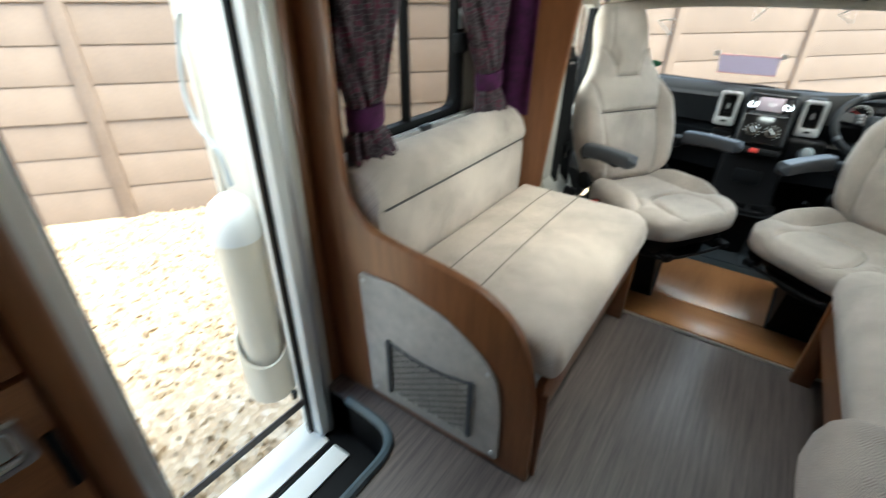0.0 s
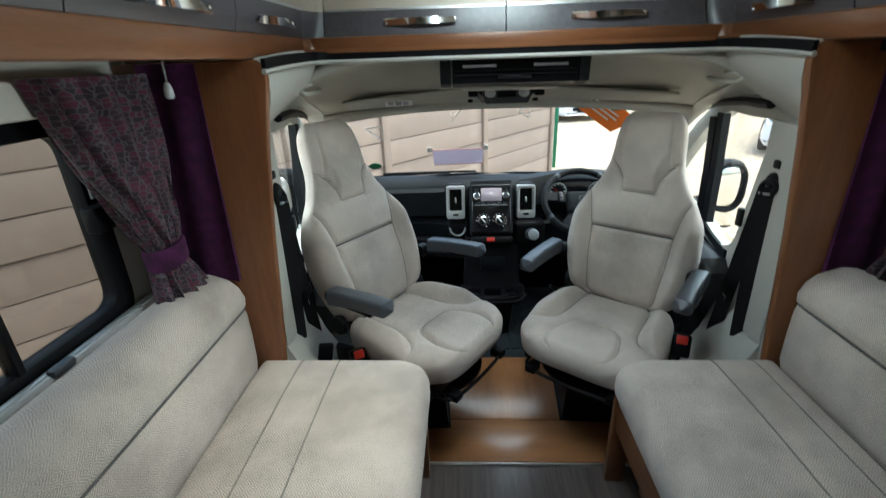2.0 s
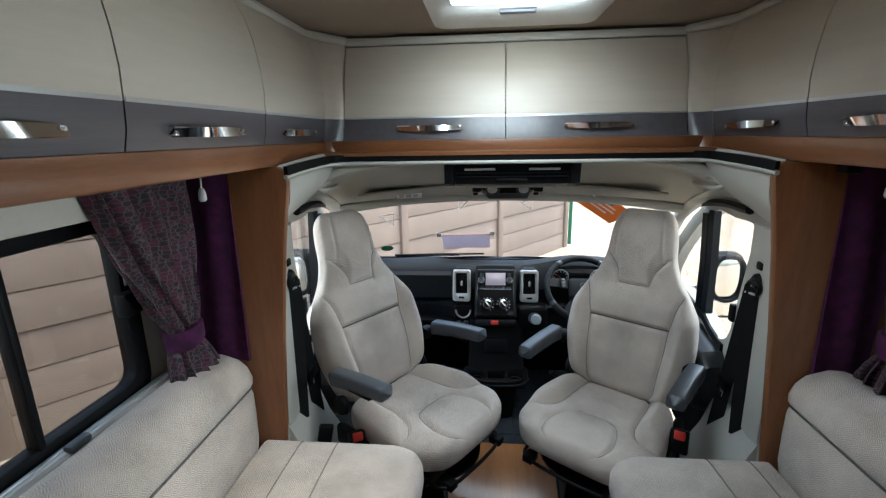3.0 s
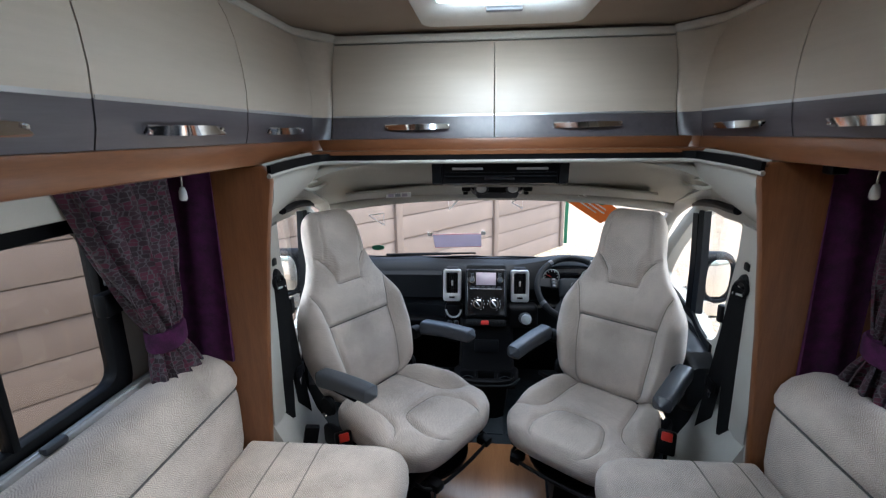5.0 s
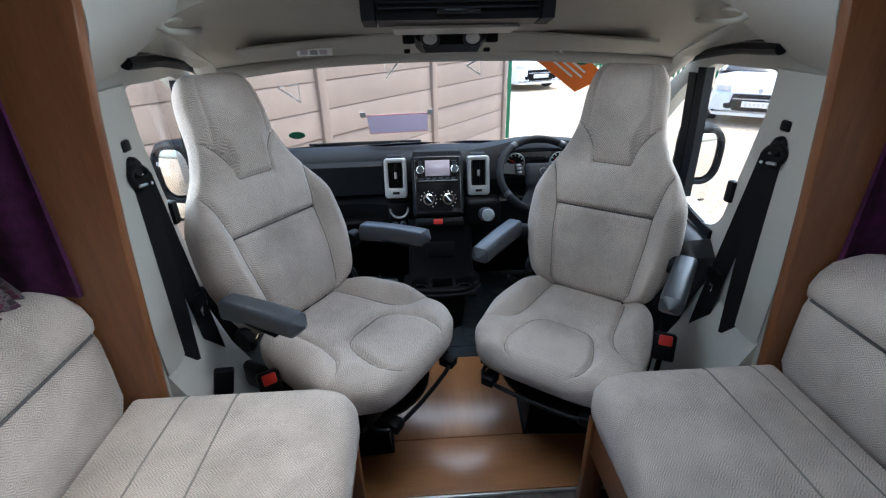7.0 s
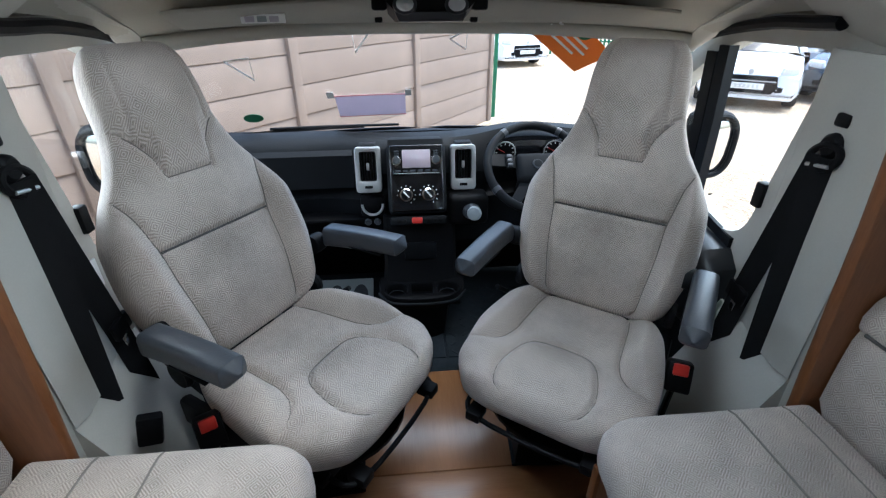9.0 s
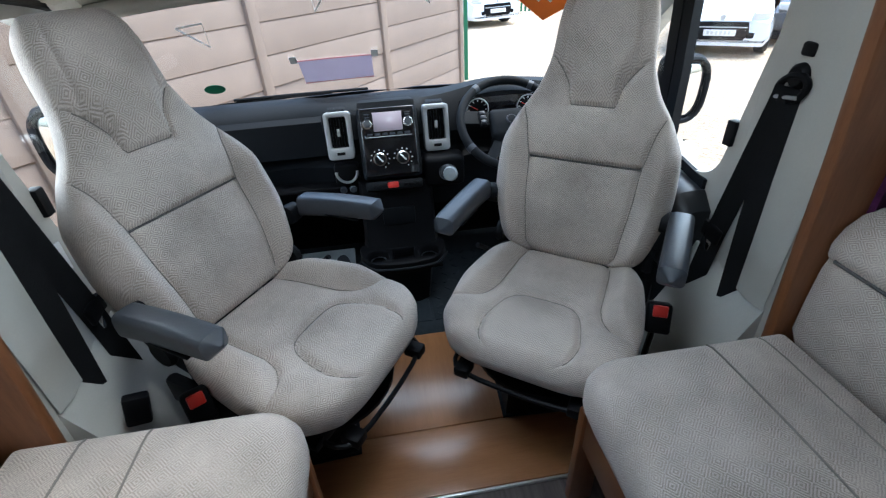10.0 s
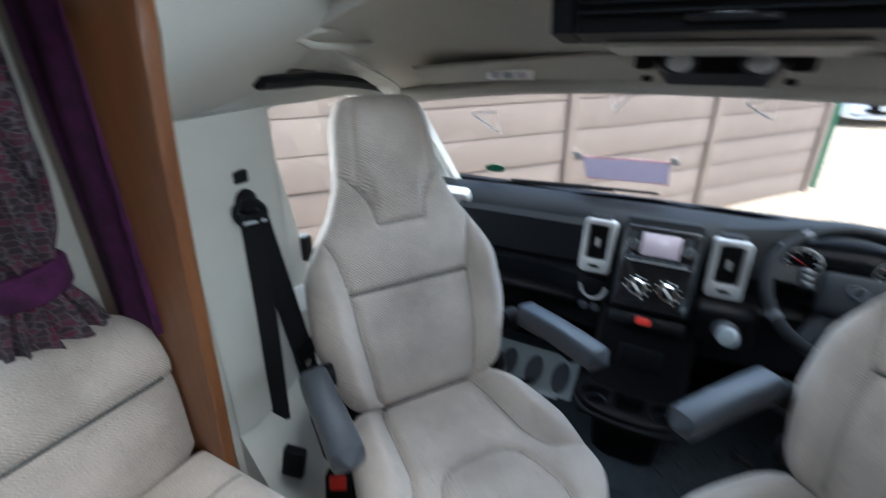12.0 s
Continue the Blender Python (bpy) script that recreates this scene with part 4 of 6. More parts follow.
# rubber strip and white lip along the overcab beam, in one sweep from pillar to pillar
half_ = [(0.676, 1.514, 1.387), (0.668, 1.58, 1.393), (0.658, 1.66, 1.398), (0.648, 1.75, 1.402)]
half_ += [(0.643 * (1 - t) ** 2 + 2 * 0.637 * t * (1 - t) + 0.58 * t * t, 1.80 * (1 - t) ** 2 + 2 * 1.852 * t * (1 - t) + 1.853 * t * t, 1.404) for t in np.linspace(0, 1, 7)]
sweep = [(-x, y, z) for x, y, z in half_] + [(x, 1.854, 1.4045) for x in (-0.3, 0.0, 0.3)] + half_[::-1]
solid("beam_seal", strap([(x, y - 0.004, z) for x, y, z in sweep], 0.026, 0.012, wide=(0, 0, 1)), M_BLACK, "black rubber strip along the overcab beam", "trim", "structure")
solid("beam_lip", tube([(x, y - 0.008, z - 0.018) for x, y, z in sweep], 0.007, 10), M_CABTRIM, "white lip along the overcab beam", "trim", "structure")

# headlining
loops = []
for j, t in enumerate(np.linspace(0, 1, 15)):
    row = []
    for u in np.linspace(-1, 1, 41):
        yb = ws_y(u * 0.75, 1.185) - 0.01
        y = 1.855 + (yb - 1.855) * t
        w = np.interp(y, [1.85, 2.0, 2.12, 2.3], [0.79, 0.812, 0.82, 0.76])
        zt = np.interp(t, [0, 0.25, 0.5, 0.8, 1], [1.388, 1.375, 1.31, 1.235, 1.192])
        edge_z = np.interp(t, [0, 0.5, 1], [1.248, 1.232, 1.168])
        k = abs(u) ** 5
        row.append((u * w, y, zt * (1 - k) + edge_z * k))
    loops.append(row)
b = rings(loops, closed=False, caps=False)
ext = bmesh.ops.extrude_face_region(b, geom=b.faces[:])
for v in ext["geom"]:
    if isinstance(v, bmesh.types.BMVert):
        v.co.z += 0.03
solid("cab_headlining", b, M_HEAD, "ivory fabric cab headlining", "ceiling", "structure")
hdr = [(x, ws_y(x, 1.185) - 0.02, 1.192 - 0.035 * (abs(x) / 0.75) ** 3) for x in np.linspace(-0.75, 0.75, 21)]
solid("windscreen_header", tube(hdr, 0.021, 10), M_CABTRIM, "ivory trim along the top of the windscreen", "trim", "structure")

for s in (-1, 1):
    rows_ = []
    for t in np.linspace(0, 1, 13):
        x = 0.135 + 0.50 * float(t)
        e = math.sqrt(max(0.0, 1 - max(0.0, abs(2 * t - 1) - 0.9) ** 2 * 80))
        yf = ws_y(x, 1.19) - 0.045
        f_, r_ = Vector((s * x, yf, 1.222 - 0.024 * t)), Vector((s * x, yf - 0.15, 1.276 - 0.036 * t))
        c, h = (f_ + r_) / 2, (r_ - f_) / 2
        up = Vector((0, 0.34, 0.94)) * 0.010
        rows_.append([c + h * (math.cos(a) * (0.85 + 0.15 * e)) + up * sgnpow(math.sin(a), 0.6) for a in np.linspace(0, 2 * math.pi, 25)[:-1]])
    visor = thing("sun_visor", "ivory vinyl sun visor folded up above the windscreen", "sun visor", group="sun visors")
    part("visor_pad", rings(rows_), M_HEAD, visor)
    part("hinge_clip", box(*sorted((s * 0.128, s * 0.150)), ws_y(0.14, 1.19) - 0.075, ws_y(0.14, 1.19) - 0.05, 1.205, 1.222, 0.004), M_BLACK, visor)
    part("fixing", moved(lathe([(0.0, -0.004), (0.006, -0.003), (0.007, 0.0)], 10), pose(s * 0.215, ws_y(0.21, 1.19) - 0.11, 1.236)), M_BLACK, visor)

# windscreen
def on_glass(x, z, out=0.0):
    return Vector((x, ws_y(x, z) + out, z + out * 0.4))


ws = thing("windscreen", "clear curved windscreen with a few marks", "windscreen")
ws["kind"] = "structure"
loops = []
for z in np.linspace(0.72, 1.20, 9):
    w = np.interp(z, [0.72, 1.2], [0.84, 0.76])
    loops.append([on_glass(x, z) for x in np.linspace(-w, w, 25)])
p = part("pane", rings(loops, closed=False, caps=False), M_GLASS, ws)
p.visible_shadow = False


def sticker(name, pts, mat, label, cat="sticker", out=-0.004):
    """A thin sheet stuck to the inside of the windscreen."""
    b = bmesh.new()
    vs = [b.verts.new(on_glass(x, z, out)) for x, z in pts]
    es = [b.edges.new((vs[i], vs[(i + 1) % len(vs)])) for i in range(len(vs))]
    bmesh.ops.triangle_fill(b, edges=es)
    ext = bmesh.ops.extrude_face_region(b, geom=b.faces[:])
    for v in ext["geom"]:
        if isinstance(v, bmesh.types.BMVert):
            v.co.y -= 0.0015
    return solid(name, b, mat, label, cat)


def card(x0, x1, z0, z1, n=6):
    return [(x, z0) for x in np.linspace(x0, x1, n)] + [(x, z1) for x in np.linspace(x1, x0, n)]


sticker("notice_strip", card(-0.332, -0.066, 0.846, 0.946), M_LILAC, "grey card strip taped to the windscreen", "notice")
for z in (0.846, 0.946):
    solid("notice_edge", strap([on_glass(x, z, -0.007) for x in np.linspace(-0.334, -0.064, 7)], 0.005, 0.001, wide=(0, 0.4, -1)), M_PINK, "thin pink edge of the grey card", "tape")
for x in (-0.345, -0.055):
    sticker("tape", card(x - 0.012, x + 0.012, 0.938, 0.965, 3), M_PAPER, "clear white tape on the windscreen", "tape", -0.007)
sticker("round_sticker", [(-0.637 + 0.032 * math.cos(a), 0.872 + 0.02 * math.sin(a)) for a in np.linspace(0, 2 * math.pi, 25)[:-1]], M_GREEN, "dark green oval sticker on the windscreen")
for corners in (((-0.615, 1.10), (-0.545, 1.108), (-0.563, 1.032)), ((-0.225, 1.18), (-0.165, 1.187), (-0.225, 1.115)), ((0.08, 1.155), (0.136, 1.12), (0.132, 1.186))):
    P = [Vector((x, 0, z)) for x, z in corners]
    b = None
    for i in range(3):
        a, e = P[i], P[(i + 1) % 3]
        b = strap([on_glass(*(a.lerp(e, t).xz), -0.006) for t in (0, 0.5, 1)], 0.005, 0.001, b, wide=(0, 0.4, -1))
    solid("tape_mark", b, M_PAPER, "white triangular outline on the windscreen", "tape")
sticker("poster", [(0.295, 1.196), (0.41, 1.12), (0.515, 1.049), (0.593, 1.112), (0.55, 1.145), (0.50, 1.18), (0.485, 1.196)], M_ORANGE, "orange paper notice taped in the windscreen corner", "notice", -0.012)
for k, (u0, u1) in enumerate(((0.12, 0.62), (0.10, 0.74), (0.16, 0.70))):
    o = 0.030 + 0.017 * k
    pa, pb = Vector((0.295, 1.196)).lerp(Vector((0.515, 1.049)), u0 + 0.12), Vector((0.295, 1.196)).lerp(Vector((0.515, 1.049)), u1 + 0.12)
    d = Vector((0.56, 0.83)) * o
    w = Vector((0.56, 0.83)) * 0.006
    sticker("poster_bar", [tuple(pa + d), tuple(pb + d), tuple(pb + d + w), tuple(pa + d + w)], M_PAPER, "white line of print on the orange notice", "print", -0.0155)
sticker("poster_mark", [(0.488 + 0.02 * math.cos(a), 1.171 + 0.012 * math.sin(a)) for a in np.linspace(0, 2 * math.pi, 13)[:-1]], M_GREEN, "green mark printed on the orange notice", "print", -0.0155)
wiper = thing("wiper", "black windscreen wiper resting outside the glass", "wiper", pose(0, 0, 0))
part("arm", tube([on_glass(-0.10, 0.735, 0.05), on_glass(-0.40, 0.765, 0.03), on_glass(-0.62, 0.79, 0.02)], 0.006), M_BLACK, wiper)
part("blade", strap([on_glass(x, 0.762 + 0.035 * (-x - 0.2), 0.015) for x in np.linspace(-0.72, -0.25, 9)], 0.012, 0.006, wide=(0, 0.3, 1)), M_BLACK, wiper)

# overhead tray and lamp console
tray = thing("overhead_tray", "black folded roof console with pale strips", "console", pose(0, 1.90, 1.335))
prof = [(-0.02, 0.05), (0.10, 0.035), (0.11, 0.0), (0.07, -0.045), (-0.01, -0.03)]
part("shell", rings([[(x, y, z) for y, z in prof] for x in (-0.205, -0.1, 0.1, 0.205)]), M_BLACK, tray)
for s in (-1, 1):
    part("side_wing", rings([[(s * x, y + 0.01 * (x > 0.22), z) for y, z in prof] for x in (0.21, 0.245)]), M_DASH, tray)
    part("pale_strip", box(*sorted((s * 0.06, s * 0.17)), -0.024, -0.012, 0.02, 0.028, 0.002), M_SILVER, tray)
part("label_plate", box(-0.055, 0.055, -0.018, -0.008, -0.018, -0.006, 0.002), M_GLOSSBLK, tray)
for z in (-0.005, 0.008):
    part("rib", box(-0.2, 0.2, -0.022, -0.012, z, z + 0.003, 0.001), M_DASH, tray)
part("plinth", rings([[(x, 0.06 + y, -0.055 + z) for y, z in ((0, 0.005), (0.14, -0.012), (0.14, 0.015), (0, 0.03))] for x in (-0.17, 0.17)]), M_CABTRIM, tray)
lampc = thing("map_lamp", "dark grey roof lamp console with two clear spots", "lamp", pose(0.0, 2.205, 1.250) @ Matrix.Diagonal((1.3, 1.1, 1.0, 1.0)))
part("housing", rings([[(k * x, y, z + dz) for x, y, z in ((-0.085, -0.05, 0.03), (0.085, -0.05, 0.03), (0.085, 0.05, 0.0), (-0.085, 0.05, 0.0))] for k, dz in ((1.0, 0.0), (1.0, -0.02), (0.82, -0.04))]), M_BLACK, lampc)
part("lower_lip", rings([[(k * x, y, z) for x, y, z in ((-0.07, -0.056, -0.012), (0.07, -0.056, -0.012), (0.062, -0.052, -0.034), (-0.062, -0.052, -0.034))] if k else [(x, y + 0.05, z - 0.004) for x, y, z in ((-0.07, -0.05, -0.012), (0.07, -0.05, -0.012), (0.062, -0.05, -0.034), (-0.062, -0.05, -0.034))] for k in (1, 0)]), M_ARM, lampc)
for s in (-1, 1):
    part("spot", moved(lathe([(0.0, -0.010), (0.012, -0.009), (0.018, -0.004), (0.0195, 0.0)], 20, axis="y"), pose(s * 0.05, -0.05, 0.004, -14, 0, 0)), M_LAMP, lampc)
    part("spot_ring", moved(lathe([(0.0195, -0.005), (0.023, -0.005), (0.024, 0.004), (0.0195, 0.004)], 20, axis="y"), pose(s * 0.05, -0.05, 0.004, -14, 0, 0)), M_ARM, lampc)
    part("bracket", box(*sorted((s * 0.085, s * 0.115)), -0.03, 0.03, -0.01, 0.025, 0.006), M_BLACK, lampc)
lab = solid("warning_label", moved(box(-0.055, 0.055, -0.002, 0.002, -0.012, 0.012, 0.001), pose(-0.43, 2.215, 1.222, 22, 0, 12)), M_PAPER, "small white warning label on the headlining", "label")
for i in range(3):
    solid("label_mark", moved(box(-0.045 + 0.03 * i, -0.022 + 0.03 * i, -0.0045, -0.0025, -0.007, 0.007, 0), pose(-0.43, 2.215, 1.222, 22, 0, 12)), (M_LILAC, M_HOSE, M_LILAC)[i], "printed block on the warning label", "print")

solid("firewall", box(-0.95, 0.95, 2.93, 2.97, -0.06, 0.74, 0), M_BLACK, "dark bulkhead before the cab footwell", "wall", "structure")
# Unseen panels round the overcab, added to stop light leaking into the cab.
solid("light_block_top", box(-1.1, 1.1, 1.56, 2.46, 1.93, 1.96, 0), M_LINER, "unseen panel over the cab that blocks stray light", "ceiling", "structure")
solid("light_block_front", box(-1.1, 1.1, 2.43, 2.46, 1.23, 1.93, 0), M_LINER, "unseen front panel that blocks stray light above the cab", "wall", "structure")
for s in (-1, 1):
    solid("light_block_side", box(*sorted((s * 1.07, s * 1.1)), 1.56, 2.43, 1.2, 1.93, 0), M_LINER, "unseen side panel that blocks stray light above the cab", "wall", "structure")
    solid("light_block_floor", box(*sorted((s * 0.86, s * 1.07)), 1.56, 2.43, 1.2, 1.23, 0), M_LINER, "unseen lower panel that blocks stray light above the cab", "wall", "structure")

# ---- cab floor ----
solid("cab_floor", box(-0.9, 0.9, 1.527, 2.95, -0.06, -0.002, 0), M_RUBBER, "dark rubber-covered cab floor", "floor", "structure")
bd = thing("floor_board", "reddish wood floor boards before the cab seats", "floor board", pose(0, 1.53, 0))
part("board", box(-0.74, 0.74, 0.0, 0.207, -0.002, 0.018, 0.003), M_PANELFLOORX, bd)
part("board", box(-0.74, 0.74, 0.21, 0.628, -0.002, 0.019, 0.003), M_PANELFLOOR, bd)
part("edge_strip", box(-0.74, 0.74, -0.006, 0.001, 0.0, 0.012, 0.002), M_ALU, bd)
mat_ = thing("rubber_mat", "dark blue-grey ribbed rubber cab mat", "mat", pose(0, 2.16, 0))
part("mat_base", box(-0.8, 0.8, 0.0, 0.7, -0.001, 0.012, 0.004), M_RUBBER, mat_)
part("mat_panel", box(-0.3, 0.05, 0.075, 0.6, 0.012, 0.017, 0.004), M_RUBBER, mat_)
part("mat_panel", box(0.062, 0.6, 0.075, 0.6, 0.012, 0.017, 0.004), M_RUBBER, mat_)
stud_mesh = None
for i in range(9):
    for j in range(9):
        if stud_mesh is None:
            o = part("stud", box(-0.018, 0.018, -0.006, 0.006, 0.016, 0.020, 0.002, seg=1), M_RUBBER, mat_)
            stud_mesh = o.data
        else:
            o = new("stud", stud_mesh)
            o.parent = mat_
        o.matrix_local = pose(0.09 + i * 0.055, 0.10 + j * 0.055, 0, 0, 0, 45 if (i + j) % 2 else -45)
fm = thing("footwell_panel", "pale footwell panel with ribbed oval pads", "panel", pose(-0.47, 2.52, 0.0))
part("panel", moved(box(-0.22, 0.22, 0.0, 0.012, 0.0, 0.22, 0.006), pose(0, 0, 0, -62, 0, 0)), M_HOSE, fm)
for k in range(4):
    pad = moved(lathe([(0.05, 0.0), (0.05, 0.006), (0.0, 0.008)], 20), Matrix.Diagonal((0.7, 1.3, 1, 1)))
    pd = part("pad", moved(pad, pose(-0.165 + k * 0.11, 0.09, 0.066, 28, 0, 0)), M_ARM, fm)

# ---- dashboard ----
dash = thing("dashboard", "dark grey plastic van dashboard with a black centre stack", "dashboard", pose(0, 2.45, 0))


def dash_ring(x):
    bow = 0.10 * (x / 0.85) ** 2
    hump = 0.035 * math.exp(-((x - 0.39) / 0.2) ** 2)
    front = 0.055 - 0.055 * math.exp(-(x / 0.3) ** 4) - bow * 0.3
    pts = [(front + 0.05, 0.40), (front + 0.02, 0.56), (front + 0.01, 0.60), (front - 0.005 + 0.06, 0.63), (front + 0.02, 0.70), (front + 0.045, 0.775), (front + 0.09, 0.808 + hump), (front + 0.18, 0.812 + hump * 0.6), (0.42 - bow, 0.75), (0.5 - bow, 0.6), (0.5 - bow, 0.4)]
    return [(x, y, z) for y, z in pts]


part("moulding", rings([dash_ring(x) for x in np.linspace(-0.88, 0.88, 45)]), M_DASH, dash)
part("glovebox_lid", rings([[(x, 0.055 + dy - 0.02 * (x / 0.85) ** 2, z) for dy, z in ((-0.012, 0.645), (-0.002, 0.765), (0.02, 0.78), (0.02, 0.64))] for x in np.linspace(-0.70, -0.27, 8)]), M_DASH, dash)
part("lower_shelf", box(-0.72, -0.2, 0.0, 0.2, 0.515, 0.535, 0.01), M_BLACK, dash)
part("screen_edge", strap([(x, ws_y(x, 0.80) - 2.45 - 0.10, 0.795) for x in np.linspace(-0.8, 0.8, 17)], 0.012, 0.01), M_BLACK, dash)

tilt = pose(-0.04, 2.415, 0.70, -26, 0, 0)
stack = thing("centre_stack", "black centre stack with a radio and two heater dials", "console", tilt)
part("surround", box(-0.105, 0.105, -0.006, 0.09, -0.125, 0.125, 0.016, seg=3), M_DASH, stack)
part("top_pod", rings([[(x * w, y, z) for x in (-1, -0.9, 0.9, 1)] + [(x * w, y + 0.10, z) for x in (1, -1)] for z, w, y in ((0.118, 0.10, -0.004), (0.140, 0.098, 0.0), (0.152, 0.085, 0.014), (0.154, 0.07, 0.03))]), M_DASH, stack)
part("fascia", box(-0.094, 0.094, -0.014, -0.004, -0.115, 0.118, 0.012, seg=3), M_GLOSSBLK, stack)
radio = part("radio", box(-0.088, 0.088, -0.020, -0.010, 0.012, 0.108, 0.006), M_GLOSSBLK, stack)
part("screen", box(-0.05, 0.05, -0.0225, -0.018, 0.036, 0.10, 0.002), M_SCREEN, radio, "pale grey display")
for s in (-1, 1):
    part("radio_knob", moved(lathe([(0.0, -0.016), (0.012, -0.016), (0.0135, -0.002), (0.0135, 0.0)], 20, axis="y"), pose(s * 0.07, -0.018, 0.063)), M_ARM, radio)
    part("knob_ring", moved(lathe([(0.0145, -0.003), (0.0165, -0.003), (0.0165, 0.0), (0.0145, 0.0)], 20, axis="y"), pose(s * 0.07, -0.018, 0.063)), M_CHROME, radio)
    for k in range(3):
        part("radio_key", box(*sorted((s * 0.06, s * 0.078)), -0.0225, -0.018, 0.084 + 0.008 * (k - 1), 0.089 + 0.008 * (k - 1), 0.001), M_ARM, radio)
    dial = part("heater_dial", moved(lathe([(0.0, -0.022), (0.017, -0.020), (0.019, -0.004), (0.019, 0.0)], 24, axis="y"), pose(s * 0.04, -0.012, -0.058)), M_BLACK, stack)
    part("dial_ring", moved(lathe([(0.0185, -0.008), (0.0235, -0.007), (0.0235, 0.0), (0.0185, 0.0)], 24, axis="y"), pose(s * 0.04, -0.012, -0.058)), M_CHROME, dial)
    part("dial_pointer", moved(box(-0.0025, 0.0025, -0.027, -0.02, -0.015, 0.015, 0.001), pose(s * 0.04, -0.012, -0.058, 0, -40, 0)), M_PAPER, dial)
    for k in range(9):
        a = radians(-60 + 30 * k)
        part("dial_tick", moved(box(-0.002, 0.002, -0.0165, -0.013, -0.002, 0.002, 0), pose(s * 0.04 + 0.032 * math.cos(a), 0, -0.058 + 0.032 * math.sin(a))), M_PAPER, stack)
part("radio_slot", box(-0.08, 0.08, -0.0225, -0.018, 0.016, 0.019, 0.001), M_SILVER, radio)
for k in range(6):
    part("radio_key", box(-0.075 + k * 0.026, -0.056 + k * 0.026, -0.0225, -0.018, 0.022, 0.030, 0.001), M_ARM, radio)
bar = part("switch_bar", box(-0.10, 0.10, -0.012, 0.04, -0.165, -0.132, 0.008), M_DASH, stack)
part("hazard_switch", box(-0.024, 0.014, -0.019, -0.01, -0.16, -0.138, 0.004), M_RED, bar, "red hazard switch")
for x in (-0.07, -0.05, 0.04, 0.06, 0.08):
    part("switch", box(x - 0.007, x + 0.007, -0.016, -0.01, -0.156, -0.144, 0.002), M_BLACK, bar)


def vent(x, y, z):
    v = thing("air_vent", "silver-framed black dashboard air vent", "vent", pose(x, y, z, -12, 0, 0), "dashboard vents")
    part("bezel", sheet([tuple(p) for p in rounded([(-0.046, -0.088), (0.046, -0.088), (0.046, 0.075), (-0.046, 0.075)], 0.016)], [[tuple(p) for p in rounded([(-0.03, -0.048), (0.03, -0.048), (0.03, 0.058), (-0.03, 0.058)], 0.008)]], "y", -0.022, 0.03, bev=0.005), M_SILVER, v)
    part("cavity", box(-0.031, 0.031, 0.004, 0.02, -0.05, 0.06, 0.0), M_GLOSSBLK, v)
    for k in range(6):
        part("slat", box(-0.025 + k * 0.01, -0.0225 + k * 0.01, -0.012, 0.006, -0.047, 0.057, 0.0), M_BLACK, v)
    part("tab", box(-0.005, 0.005, -0.018, -0.008, -0.008, 0.018, 0.002), M_SILVER, v)
    part("top_grille", moved(box(-0.03, 0.03, 0.0, 0.03, 0.0, 0.004, 0.002), pose(0, -0.004, 0.0755, 20, 0, 0)), M_DASH, v)
    for k in range(5):
        part("grille_slot", moved(box(-0.024 + k * 0.011, -0.018 + k * 0.011, 0.004, 0.026, 0.003, 0.006, 0), pose(0, -0.004, 0.0755, 20, 0, 0)), M_BLACK, v)
    part("shutter_wheel", box(-0.014, 0.014, -0.026, -0.02, -0.072, -0.062, 0.002), M_BLACK, v)


vent(-0.213, 2.468, 0.728)
vent(0.132, 2.468, 0.728)
part("end_vent_left", moved(box(-0.06, 0.06, -0.02, 0.02, -0.03, 0.03, 0.01), pose(-0.74, 0.08, 0.79, 30, 0, 0)), M_SILVER, dash)
# cup ring, key barrel and gear knob
cup = part("cup_ring", moved(tube([(0.038 * math.cos(a), -0.01, 0.042 * math.sin(a)) for a in np.linspace(-math.pi, 0.0, 17)], 0.005), pose(-0.205, -0.01 + 0.0, 0.60)), M_SILVER, dash)
part("cup_recess", box(-0.25, -0.16, -0.02, 0.03, 0.545, 0.625, 0.012), M_BLACK, dash)
for x in (-0.225, -0.19):
    part("socket", moved(lathe([(0.0, -0.012), (0.010, -0.012), (0.013, -0.004), (0.013, 0)], 16, axis="y"), pose(x, -0.03, 0.535)), M_ARM, dash)
gear = thing("gear_lever", "dash-mounted gear lever with a pale knob", "gear lever", pose(0.145, 2.385, 0.585))
part("mount", box(-0.075, 0.075, -0.01, 0.08, -0.06, 0.055, 0.02, seg=3), M_BLACK, gear)
part("gaiter", moved(lathe([(0.034, 0.0), (0.03, 0.012), (0.026, 0.014), (0.022, 0.026), (0.014, 0.032), (0.011, 0.05)], 20), pose(0.01, -0.005, 0.0, 70, 0, 0)), M_ARM, gear)
part("knob", moved(lathe([(0.012, 0.0), (0.022, 0.012), (0.026, 0.03), (0.022, 0.046), (0.0, 0.052)], 20), pose(0.02, -0.05, 0.012, 75, 0, -20)), M_HOSE, gear)
# lower console with cup tray
lc = thing("lower_console", "black lower console with a cup tray", "console", pose(-0.035, 2.30, 0))
part("body", rings([[(x * w, y0 + dy, z) for x, dy in ((-1, 0.05), (-0.9, 0.02), (-0.5, 0), (0.5, 0), (0.9, 0.02), (1, 0.05), (1, 0.22), (-1, 0.22))] for z, w, y0 in ((0.02, 0.10, 0.06), (0.26, 0.125, 0.04), (0.30, 0.145, 0.03), (0.36, 0.14, 0.06), (0.56, 0.135, 0.075))]), M_BLACK, lc)
